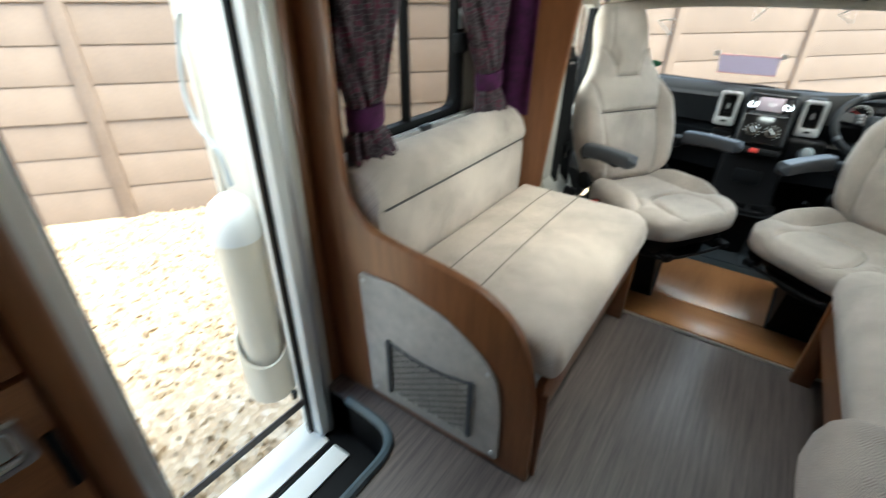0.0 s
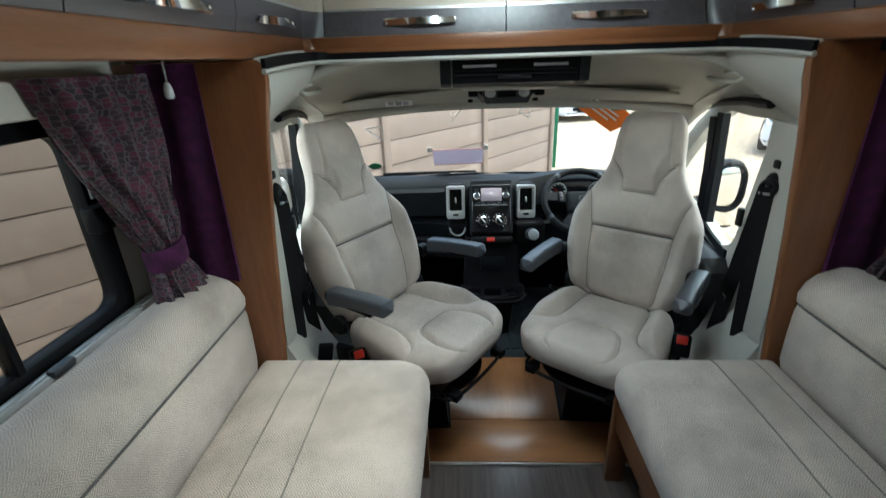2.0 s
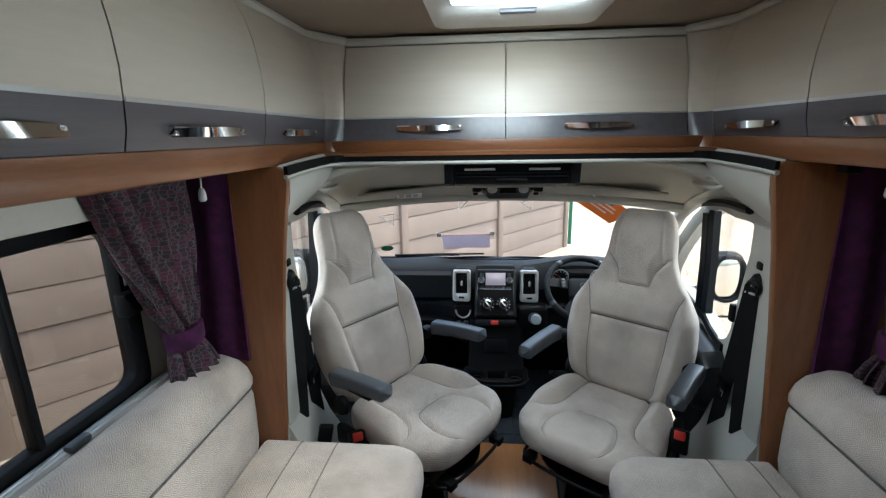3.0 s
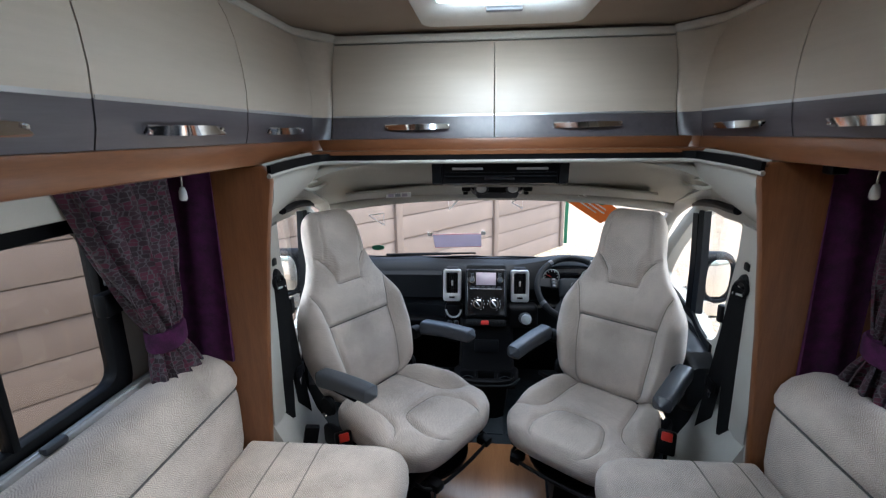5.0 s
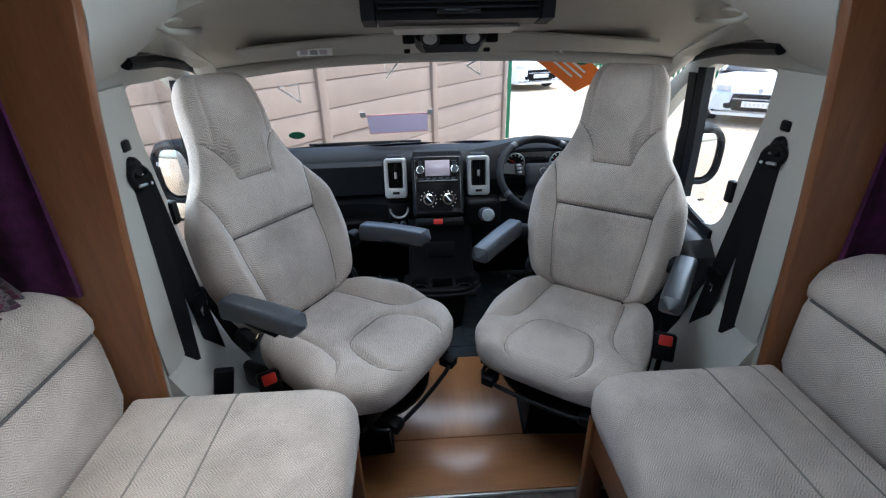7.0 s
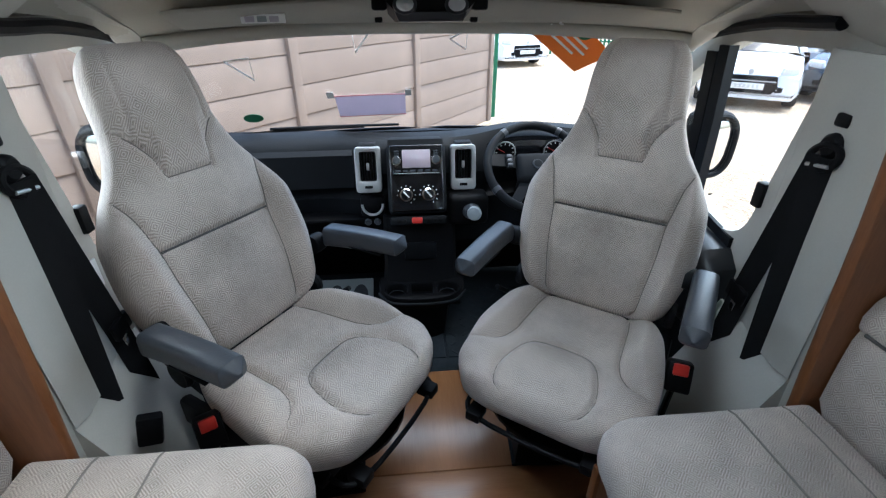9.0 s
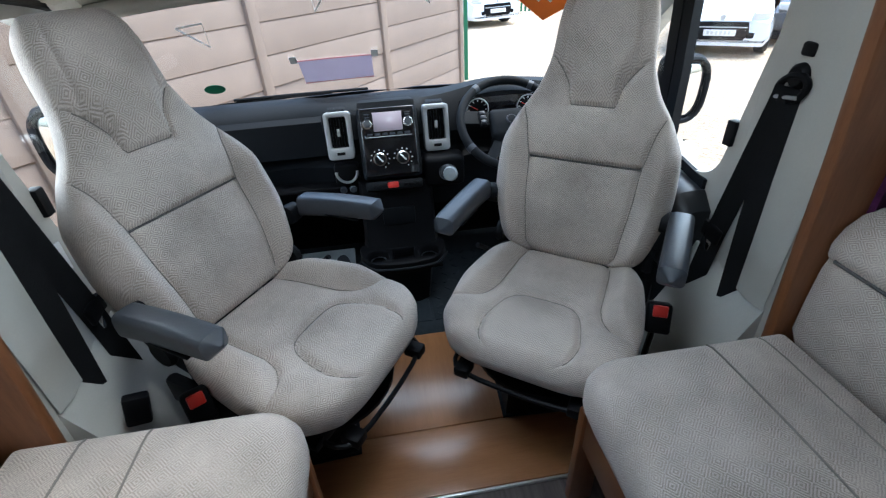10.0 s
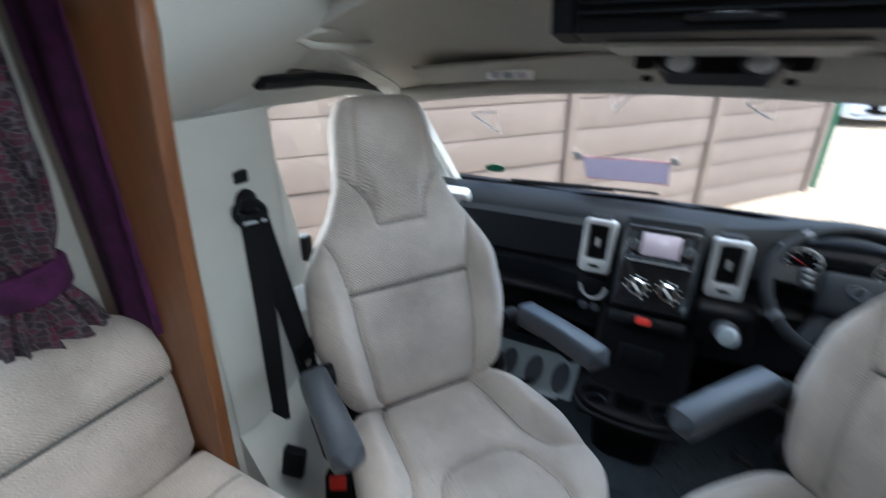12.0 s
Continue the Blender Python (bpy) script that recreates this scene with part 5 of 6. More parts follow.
front = [(-0.165, 0.09), (-0.16, 0.0), (-0.12, -0.06), (-0.05, -0.078), (0.05, -0.078), (0.12, -0.06), (0.16, 0.0), (0.165, 0.09)]
cups = [[tuple(p) for p in rounded([(x - 0.04, -0.045), (x + 0.04, -0.045), (x + 0.04, 0.03), (x - 0.04, 0.03)], 0.036)] for x in (-0.095, 0.095)] + [[tuple(p) for p in rounded([(-0.042, -0.04), (0.042, -0.04), (0.042, 0.03), (-0.042, 0.03)], 0.01)]]
part("cup_tray", sheet([tuple(p) for p in rounded(front, 0.04)], cups, "z", 0.268, 0.312, bev=0.006), M_BLACK, lc)
part("tray_floor", box(-0.14, 0.14, -0.05, 0.06, 0.262, 0.272, 0), M_BLACK, lc)
part("tray_lip", tube(spline([(x * 1.01, y - 0.004, 0.292) for x, y in front[1:-1]], 4), 0.006), M_DASH, lc)
part("pocket", box(-0.06, 0.06, 0.055, 0.068, 0.40, 0.47, 0.01), M_DASH, lc)
for x in (-0.095, 0.095):
    part("rim", moved(tube([(0.03 * math.cos(a), 0.03 * math.sin(a), 0) for a in np.linspace(0, 2 * math.pi, 21)], 0.002), pose(x, -0.005, 0.285)), M_ARM, lc)

# steering wheel and instruments
inst = thing("instrument_panel", "hooded instrument panel with two round dials", "instruments", pose(0.39, 2.55, 0.765))
part("hood", rings([[(0.19 * k * math.cos(a), y, 0.052 * k2 * math.sin(a) + z) for a in np.linspace(0, math.pi, 17)] + [(-0.17 * k, y, -0.06), (0.17 * k, y, -0.06)] for y, k, k2, z in ((-0.03, 1.0, 1.0, 0.0), (0.03, 1.0, 1.05, 0.005), (0.16, 0.95, 0.7, -0.01))]), M_DASH, inst)
part("binnacle", box(-0.155, 0.155, -0.038, -0.028, -0.05, 0.038, 0.008), M_GLOSSBLK, inst)
for x, r in ((-0.095, 0.04), (0.095, 0.04)):
    d = part("dial", moved(lathe([(r, -0.008), (r, 0.0), (0.0, 0.0)], 28, axis="y"), pose(x, -0.036, -0.006)), M_BLACK, inst)
    part("dial_ring", moved(tube([(r * math.cos(a), 0, r * math.sin(a)) for a in np.linspace(0, 2 * math.pi, 29)], 0.0025), pose(x, -0.044, -0.006)), M_SILVER, d)
    for k in range(9):
        a = radians(-30 + 30 * k)
        part("tick", moved(box(-0.0015, 0.0015, -0.046, -0.043, r * 0.72, r * 0.9, 0), pose(x, 0, -0.006, 0, math.degrees(a) - 90, 0)), M_PAPER, d)
    part("needle", moved(box(-0.0012, 0.0012, -0.047, -0.044, 0.0, r * 0.75, 0), pose(x, 0, -0.006, 0, -60, 0)), M_RED, d)
wheel_ = thing("steering_wheel", "black leather four-spoke steering wheel with silver accents", "steering wheel", pose(0.392, 2.405, 0.735, -50, 0, 0))
R = 0.178
part("rim", tube([(R * math.cos(a), 0.0, R * math.sin(a)) for a in np.linspace(0, 2 * math.pi, 57)], 0.0155, 12, up=(0, 1, 0)), M_DASH, wheel_)
part("airbag_cover", moved(box(-0.075, 0.075, -0.03, 0.02, -0.065, 0.055, 0.025, seg=4), pose(0, 0.012, 0)), M_DASH, wheel_)
part("badge", moved(lathe([(0.0, -0.004), (0.018, -0.004), (0.02, 0.0)], 20, axis="y"), pose(0, -0.019, 0.0)), M_ARM, wheel_)
part("badge_centre", moved(lathe([(0.0, -0.006), (0.014, -0.005), (0.015, 0.0)], 20, axis="y"), pose(0, -0.019, 0.0)), M_DASH, wheel_, "dark badge centre")
for s in (-1, 1):
    sp = part("spoke", strap([(s * 0.06, 0.012, 0.02), (s * 0.12, 0.006, 0.028), (s * (R - 0.004), 0.0, 0.03)], 0.05, 0.02, wide=(0, 0, 1)), M_DASH, wheel_)
    part("switch_pod", box(*sorted((s * 0.085, s * 0.112)), -0.012, 0.004, -0.01, 0.05, 0.005), M_BLACK, sp)
    for k in range(3):
        part("button", box(*sorted((s * 0.09, s * 0.107)), -0.016, -0.01, -0.004 + 0.018 * k, 0.01 + 0.018 * k, 0.002), M_ARM, sp)
    part("lower_spoke", strap([(s * 0.04, 0.012, -0.05), (s * 0.07, 0.006, -0.10), (s * 0.10, 0.0, -0.146)], 0.035, 0.018), M_DASH, wheel_)
    part("silver_clip", tube([(s * R * math.cos(a), 0, R * math.sin(a)) for a in (radians(52), radians(55), radians(58))], 0.0164, 12), M_ARM, wheel_)
    part("silver_clip", tube([(s * R * math.cos(a), 0, R * math.sin(a)) for a in (radians(-33), radians(-30), radians(-27))], 0.0164, 12), M_ARM, wheel_)
part("column", tube([(0, 0.02, 0), (0, 0.2, -0.02)], 0.05, 14), M_BLACK, wheel_)
part("stalk", tube([(-0.03, 0.06, 0.02), (-0.14, 0.05, 0.05), (-0.17, 0.04, 0.055)], 0.009), M_BLACK, wheel_)

# ---- upholstery ----
def pad_edge(u, power):
    """How far towards its full depth a pad's rounded section reaches at u across."""
    return max(0.0, 1 - abs(u) ** (2 / power)) ** (power / 2)


def pad_end(s):
    e = min(s, 1 - s)
    return math.sqrt(max(0.0, 1 - (1 - e / 0.07) ** 2)) if e < 0.07 else 1.0


def pad(length, half, thick, front, nseg=46, nface=64, power=0.42):
    """A stuffed cushion in its own frame: x across, z along its length, -y its face. half(s) and thick(s) give half width and
    half thickness; front(s, u) lifts the face."""
    face = [math.sin(a) for a in np.linspace(-math.pi / 2, math.pi / 2, nface + 1)]
    rear = [math.sin(a) for a in np.linspace(math.pi / 2, -math.pi / 2, 17)][1:-1]
    loops = []
    for i in range(nseg + 1):
        s = i / nseg
        ends = pad_end(s)
        hw, ht = half(s) * (0.72 + 0.28 * ends), max(0.004, thick(s) * ends)
        ring = []
        for u in face:
            w = pad_edge(u, power)
            ring.append((u * hw, -w * ht - front(s, u) * w * w * ends, s * length))
        for u in rear:
            ring.append((u * hw, pad_edge(u, power) * ht, s * length))
        loops.append(ring)
    return rings(loops)


def groove(d, w=0.012):
    return math.exp(-(d / w) ** 2)


BACK_L = 0.765
BACK_HW = [(0.0, 0.19), (0.12, 0.225), (0.3, 0.252), (0.44, 0.245), (0.55, 0.21), (0.66, 0.158), (0.76, 0.132), (0.88, 0.122), (1.0, 0.10)]
BACK_T = [(0.0, 0.055), (0.2, 0.06), (0.5, 0.055), (0.7, 0.048), (0.85, 0.05), (1.0, 0.04)]


def v_line(u):
    """The height of the seam under the head panel."""
    return interp([(0.0, 0.60), (0.30, 0.60), (0.34, 0.612), (0.46, 0.67), (0.85, 0.745), (1.0, 0.76)], abs(u))


def wing(s):
    """Where across the backrest its side wing begins, by height."""
    return interp([(0.03, 0.66), (0.12, 0.62), (0.25, 0.60), (0.38, 0.62), (0.46, 0.68), (0.52, 0.78), (0.575, 0.95), (0.59, 1.02)], s)


def step_up(v):
    v = max(0.0, min(1.0, v))
    return v * v * (3 - 2 * v)


def back_face(s, u):
    w = wing(s)
    bolster = 0.056 * step_up((abs(u) - w + 0.03) / 0.24) * interp([(0.02, 0.3), (0.12, 1.0), (0.42, 1.0), (0.52, 0.5), (0.585, 0.0)], s)
    belly = 0.016 * (1 - u * u) * interp([(0.05, 0.2), (0.2, 1), (0.39, 0.3), (0.5, 0.9), (0.595, 0)], s)
    head = 0.022 * step_up((s - v_line(u)) / 0.10) * (1 - abs(u) ** 4)
    g = 0.0
    if s < 0.585:
        g += groove((abs(u) - w) * 0.24, 0.008) * 0.012
    if abs(u) < w - 0.01:
        g += groove((s - 0.402) * BACK_L, 0.008) * 0.014
    if abs(u) < 0.99:
        g += groove((s - v_line(u)) * BACK_L, 0.008) * 0.011
    g += groove((abs(u) - 0.70) * 0.13, 0.006) * 0.006 * interp([(0.73, 0), (0.75, 1)], s)
    return bolster + belly + head - g


def cush_half(s):
    return interp([(0.0, 0.20), (0.2, 0.235), (0.55, 0.255), (0.78, 0.245), (0.92, 0.20), (1.0, 0.13)], s)


def lobe(s):
    """Inner edge of the cushion's side bolster, which turns outwards towards the front."""
    return interp([(0.0, 0.62), (0.25, 0.57), (0.45, 0.56), (0.55, 0.60), (0.62, 0.70), (0.66, 0.83), (0.68, 1.02)], s)


ARCH = [(0.95, 0.58), (0.85, 0.535), (0.75, 0.49), (0.66, 0.44), (0.59, 0.385), (0.545, 0.31), (0.525, 0.20), (0.52, 0.0)]


def knee(u):
    """Back edge of the cushion's raised front panel: an arch whose legs run towards the front edge."""
    return interp([(0.0, 0.52), (0.20, 0.525), (0.31, 0.545), (0.385, 0.59), (0.44, 0.66), (0.49, 0.75), (0.535, 0.85), (0.58, 0.95), (0.72, 1.3)], abs(u))


ARCH_LINE = [(q.x, q.y) for q in spline([(a_, b_, 0) for a_, b_ in ARCH], 6)]


def cush_face(s, u):
    v = abs(u)
    bolster = 0.052 * step_up((v - lobe(s) + 0.02) / 0.22) * interp([(0.03, 0.5), (0.25, 1.0), (0.5, 1.0), (0.62, 0.5), (0.69, 0.0)], s)
    nose = 0.007 * step_up((s - knee(u)) / 0.12) * interp([(0.8, 1), (0.95, 0.6), (1, 0)], s)
    side = 0.012 * step_up((v - 0.5) / 0.15) * interp([(0.64, 0), (0.72, 1), (0.9, 0.6), (1, 0)], s)
    g = 0.0
    if s < 0.675:
        g += groove((v - lobe(s)) * 0.25, 0.010) * 0.013
    near = min(math.hypot((s - a_) * 0.488, (v - b_) * 0.25) for a_, b_ in ARCH_LINE)
    g += groove(near, 0.009) * 0.010 * interp([(0.84, 1), (0.97, 0.3)], s)
    return bolster + nose + side - g


def seam(parent, f_half, f_thick, f_face, line, length, r=0.0022, power=0.42):
    """A stitched line laid into the face of a pad: points of (s, u)."""
    pts = []
    for s, u in line:
        w, ends = pad_edge(u, power), pad_end(s)
        pts.append((u * f_half(s) * (0.72 + 0.28 * ends), -w * f_thick(s) * ends - f_face(s, u) * w * w * ends - 0.0012, s * length))
    return part("seam", tube(pts, r, 6), M_PIPE if r > 0.0025 else M_STITCH, parent, "dark stitched seam")


def cab_seat(label, m, lean, buckle_side, lift=0.0, arm_up=0.0):
    """A swivel seat; its own frame has x across, -y ahead, and its origin on the floor under the back of the cushion."""
    seat = thing("cab_seat", label, "seat", m, "swivel cab seats")
    bz = 0.455
    back_half, back_thick = (lambda s: interp(BACK_HW, s)), (lambda s: interp(BACK_T, s))
    bm_ = pad(BACK_L, back_half, back_thick, back_face, 150, 96)
    back = part("backrest", bm_, M_FAB_SEAT, seat)
    back.matrix_local = pose(0, 0.055, bz - 0.03 + lift, -lean, 0, 0)
    seam(back, back_half, back_thick, back_face, [(0.402, u) for u in np.linspace(-0.62, 0.62, 25)], BACK_L, 0.003)
    seam(back, back_half, back_thick, back_face, [(v_line(u), u) for u in np.linspace(-0.82, 0.82, 61)], BACK_L, 0.0016)
    for s in (-1, 1):
        seam(back, back_half, back_thick, back_face, [(q, s * min(0.985, wing(q))) for q in np.linspace(0.05, 0.575, 50)], BACK_L, 0.0016)
    ct = lambda s: interp([(0.0, 0.045), (0.3, 0.052), (0.75, 0.055), (1.0, 0.045)], s)
    L = 0.488
    cb = pad(L, cush_half, ct, cush_face, 130, 96)
    cu = part("seat_cushion", cb, M_FAB_SEAT, seat)
    cu.matrix_local = pose(0, 0.045, bz - 0.058 + lift) @ Matrix(((1, 0, 0, 0), (0, 0, -1, 0), (0, -1, 0, 0), (0, 0, 0, 1)))
    for s in (-1, 1):
        seam(cu, cush_half, ct, cush_face, [(q, s * min(0.98, lobe(q))) for q in np.linspace(0.06, 0.67, 60)], L, 0.0013)
        seam(cu, cush_half, ct, cush_face, [(a_, s * b_) for a_, b_ in ARCH_LINE], L, 0.0013)
    # pan, swivel plate and plinth
    part("seat_pan", box(-0.19, 0.19, -0.36, 0.03, bz - 0.165, bz - 0.100 + lift, 0.02), M_BLACK, seat)
    part("swivel_plate", moved(lathe([(0.0, 0.0), (0.19, 0.0), (0.2, 0.008), (0.2, 0.02), (0.0, 0.022)], 30), pose(0, -0.2, 0.262)), M_BLACK, seat)
    part("slide_rail", box(-0.215, -0.185, -0.36, 0.05, bz - 0.15, bz - 0.125, 0.004), M_BLACK, seat)
    part("slide_rail", box(0.185, 0.215, -0.36, 0.05, bz - 0.15, bz - 0.125, 0.004), M_BLACK, seat)
    part("release_bar", tube(spline([(-0.19, -0.34, bz - 0.14), (-0.15, -0.425, bz - 0.145), (0.15, -0.425, bz - 0.145), (0.19, -0.34, bz - 0.14)], 5), 0.007), M_BLACK, seat)
    for x in (-0.15, 0.15):
        part("rail_end", box(x - 0.02, x + 0.02, -0.44, -0.39, bz - 0.155, bz - 0.125, 0.005), M_BLACK, seat)
    # arms
    for s in (-1, 1):
        ab = []
        for t in np.linspace(0, 1, 15):
            e = min(1, t / 0.06, (1 - t) / 0.09)
            k = math.sqrt(max(0.02, 1 - (1 - e) ** 2))
            y, hw_, hz = 0.02 - 0.30 * t, 0.030 * k, (0.032 - 0.007 * t) * k
            ab.append([(s * 0.278 + sgnpow(math.cos(a), 0.5) * hw_, y, 0.635 + arm_up * t + 0.006 * math.sin(t * 3) + sgnpow(math.sin(a), 0.5) * hz) for a in np.linspace(0, 2 * math.pi, 25)[:-1]])
        arm = part("armrest", rings(ab), M_ARM, seat)
        part("arm_pivot", moved(lathe([(0.0, -0.02), (0.028, -0.02), (0.03, 0.0), (0.028, 0.02), (0.0, 0.02)], 18, axis="x"), pose(s * 0.25, 0.03, 0.615)), M_BLACK, arm)
        part("arm_groove", box(s * 0.278 - 0.0315, s * 0.278 + 0.0315, -0.21, -0.10, 0.618 + arm_up * 0.5, 0.621 + arm_up * 0.5, 0.001), M_BLACK, arm)
        part("recliner", moved(lathe([(0.0, -0.012), (0.035, -0.012), (0.04, 0.0), (0.035, 0.012), (0.0, 0.012)], 20, axis="x"), pose(s * 0.225, 0.05, bz + 0.02)), M_BLACK, seat)
        part("side_shield", moved(box(-0.018, 0.018, -0.30, 0.07, -0.05, 0.035, 0.015), pose(s * 0.232, 0, bz - 0.09)), M_BLACK, seat)
    part("height_lever", tube([(buckle_side * -0.25, -0.02, bz - 0.02), (buckle_side * -0.262, -0.07, bz + 0.02)], 0.008), M_BLACK, seat)
    return seat


def buckle(x, y, z, turn):
    b = thing("seat_belt_buckle", "black seat belt buckle with a red button", "buckle", pose(x, y, z, 0, 0, turn))
    part("case", moved(box(-0.03, 0.03, -0.02, 0.02, -0.06, 0.02, 0.008), pose(0, 0, 0, -25, 0, 0)), M_BLACK, b)
    part("button", moved(box(-0.018, 0.018, -0.026, -0.012, -0.014, 0.016, 0.004), pose(0, 0, 0, -25, 0, 0)), M_RED, b, "red release button")
    part("stalk", tube([(0, 0.01, -0.05), (0, 0.03, -0.2)], 0.016, flat=0.5), M_BLACK, b)


PR, DR = math.degrees(math.atan2(0.83, 0.558)), math.degrees(math.atan2(-0.593, 0.805))
SEAT_P, SEAT_D = (-0.475, 1.892, 0.0), (0.443, 1.938, 0.0)
cab_seat("cream fabric swivel passenger seat turned into the living area", pose(*SEAT_P, 0, 0, PR), 18, -1, 0.025, 0.032)
cab_seat("cream fabric swivel driver seat turned to face the rear", pose(*SEAT_D, 0, 0, DR), 11, 1)
for (x, y, _), a in ((SEAT_P, 4), (SEAT_D, -4)):
    plinth = thing("seat_plinth", "black steel seat plinth on the cab floor", "seat base", pose(x * 0.93, y - 0.03, 0.012, 0, 0, a), "seat plinths")
    part("box", rings([[(-w, -w * 0.95, z), (w, -w * 0.95, z), (w, w * 0.95, z), (-w, w * 0.95, z)] for z, w in ((0.0, 0.185), (0.02, 0.185), (0.24, 0.165), (0.25, 0.16))]), M_BLACK, plinth)
    part("skirt", box(-0.195, 0.195, -0.185, 0.185, 0.0, 0.012, 0.004), M_DASH, plinth)
    part("flange", box(-0.17, 0.17, -0.165, 0.165, 0.249, 0.262, 0.004), M_BLACK, plinth)
buckle(-0.558, 1.626, 0.42, 30)
buckle(0.586, 1.665, 0.45, -25)

# seat belts on the cab pillars
for s in (-1, 1):
    belt = thing("seat_belt", "black seat belt hanging on the cab pillar", "seat belt", pose(s * 0.79, 1.69, 0), "cab seat belts")
    part("guide", moved(lathe([(0.0, -0.014), (0.018, -0.013), (0.025, -0.006), (0.027, 0.006), (0.0, 0.008)], 20, axis="x"), pose(-s * 0.012, 0.0, 1.008, 0, 0, 180 if s < 0 else 0)), M_BLACK, belt)
    part("guide_loop", tube([(-s * 0.022, 0.034 * math.cos(a), 0.985 + 0.026 * math.sin(a) - 0.008 * math.cos(a)) for a in np.linspace(0, 2 * math.pi, 25)], 0.0075), M_BLACK, belt)
    part("guide_slot", moved(tube([(0.0, -0.026, 0.004), (0.0, 0.0, 0.0), (0.0, 0.026, -0.004)], 0.004), pose(-s * 0.03, 0.0, 0.968)), M_ALU, belt)
    part("height_knob", box(-0.016, 0.016, -0.018, 0.018, 1.045, 1.072, 0.006), M_BLACK, belt)
    part("height_slot", box(*sorted((-s * 0.006, -s * 0.003)), -0.003, 0.003, 1.08, 1.165, 0.001), M_ARM, belt)
    part("height_slot_top", box(*sorted((-s * 0.006, -s * 0.003)), -0.028, 0.003, 1.165, 1.169, 0.001), M_ARM, belt)
    part("webbing", strap([(-s * 0.022, -0.008, 0.985), (-s * 0.024, -0.012, 0.8), (-s * 0.024, -0.022, 0.62), (-s * 0.022, -0.03, 0.46)], 0.048, 0.003, wide=(-s * 0.6, 0.79, 0)), M_STRAP, belt)
    part("shoulder_webbing", strap([(-s * 0.018, 0.012, 0.985), (-s * 0.02, 0.045, 0.78), (-s * 0.026, 0.07, 0.60), (-s * 0.04, 0.08, 0.42), (-s * 0.05, 0.075, 0.25)], 0.048, 0.003, wide=(-s * 0.55, 0.82, 0.1)), M_STRAP, belt)
    part("tongue", moved(box(-0.006, 0.006, -0.032, 0.032, -0.02, 0.025, 0.004), pose(-s * 0.034, 0.075, 0.60, 8, 0, 0)), M_BLACK, belt)
    part("tongue_blade", moved(box(-0.002, 0.002, -0.014, 0.014, -0.05, -0.018, 0.001), pose(-s * 0.034, 0.075, 0.60, 8, 0, 0)), M_CHROME, belt)
    part("slot_cover", moved(box(-0.006, 0.006, -0.034, 0.034, -0.02, 0.02, 0.004), pose(-s * 0.002, -0.032, 0.455, -18, 0, 0)), M_BLACK, belt)
    part("floor_anchor", box(-s * 0.05 - 0.012, -s * 0.05 + 0.012, 0.055, 0.095, 0.21, 0.26, 0.005), M_BLACK, belt)
    # inner pillar moulding and wheel-arch box
    solid("pillar_cover", rings([[(s * (cabx(y) - dx), y, z) for y, dx in ((1.56, 0.0), (1.60, 0.014), (1.77, 0.016), (1.81, 0.0))] for z in (0.5, 1.18)]), M_CABTRIM, "ivory cover of the cab pillar", "trim", "structure")
    solid("pillar_foot", rings([[(s * 0.80, 1.555, z), (s * (0.80 - d), 1.56, z), (s * (0.80 - d), 1.83, z), (s * 0.80, 1.87, z)] for z, d in ((0.0, 0.14), (0.30, 0.13), (0.40, 0.07), (0.52, 0.012))]), M_CABTRIM, "ivory moulded foot of the cab pillar", "trim", "structure")
solid("buckle_stub", moved(box(-0.025, 0.025, -0.012, 0.012, -0.04, 0.04, 0.006), pose(-0.665, 1.60, 0.44, 0, 12, 20)), M_BLACK, "black webbing stub by the pillar foot", "buckle")
for s, y0, z0, z1, lab in ((1, 1.85, 0.40, 0.662, "black driver door armrest moulding"), (-1, 1.90, 0.28, 0.50, "black passenger door armrest moulding")):
    loops = []
    for t in np.linspace(0, 1, 13):
        e = math.sqrt(max(0.05, 1 - (1 - min(1.0, float(t) / 0.12)) ** 2))
        y, inn, zc, hz = y0 + 0.55 * float(t), 0.705 + 0.08 * float(t) ** 2, (z0 + z1) / 2, (z1 - z0) / 2 * (0.55 + 0.45 * e)
        cx, hx = (0.85 + inn) / 2, (0.85 - inn) / 2 * (0.7 + 0.3 * e)
        loops.append([(s * (cx + hx * sgnpow(math.cos(a), 0.55)), y, zc + hz * sgnpow(math.sin(a), 0.55)) for a in np.linspace(0, 2 * math.pi, 29)[:-1]])
    solid("door_pocket", rings(loops), M_ARMBLK, lab, "armrest")
solid("paper_tag", moved(box(-0.002, 0.002, -0.02, 0.02, -0.035, 0.035, 0.001), pose(-0.795, 1.80, 0.72, 0, 0, -8)), M_PAPER, "small white paper tag beside the seat belt", "label")

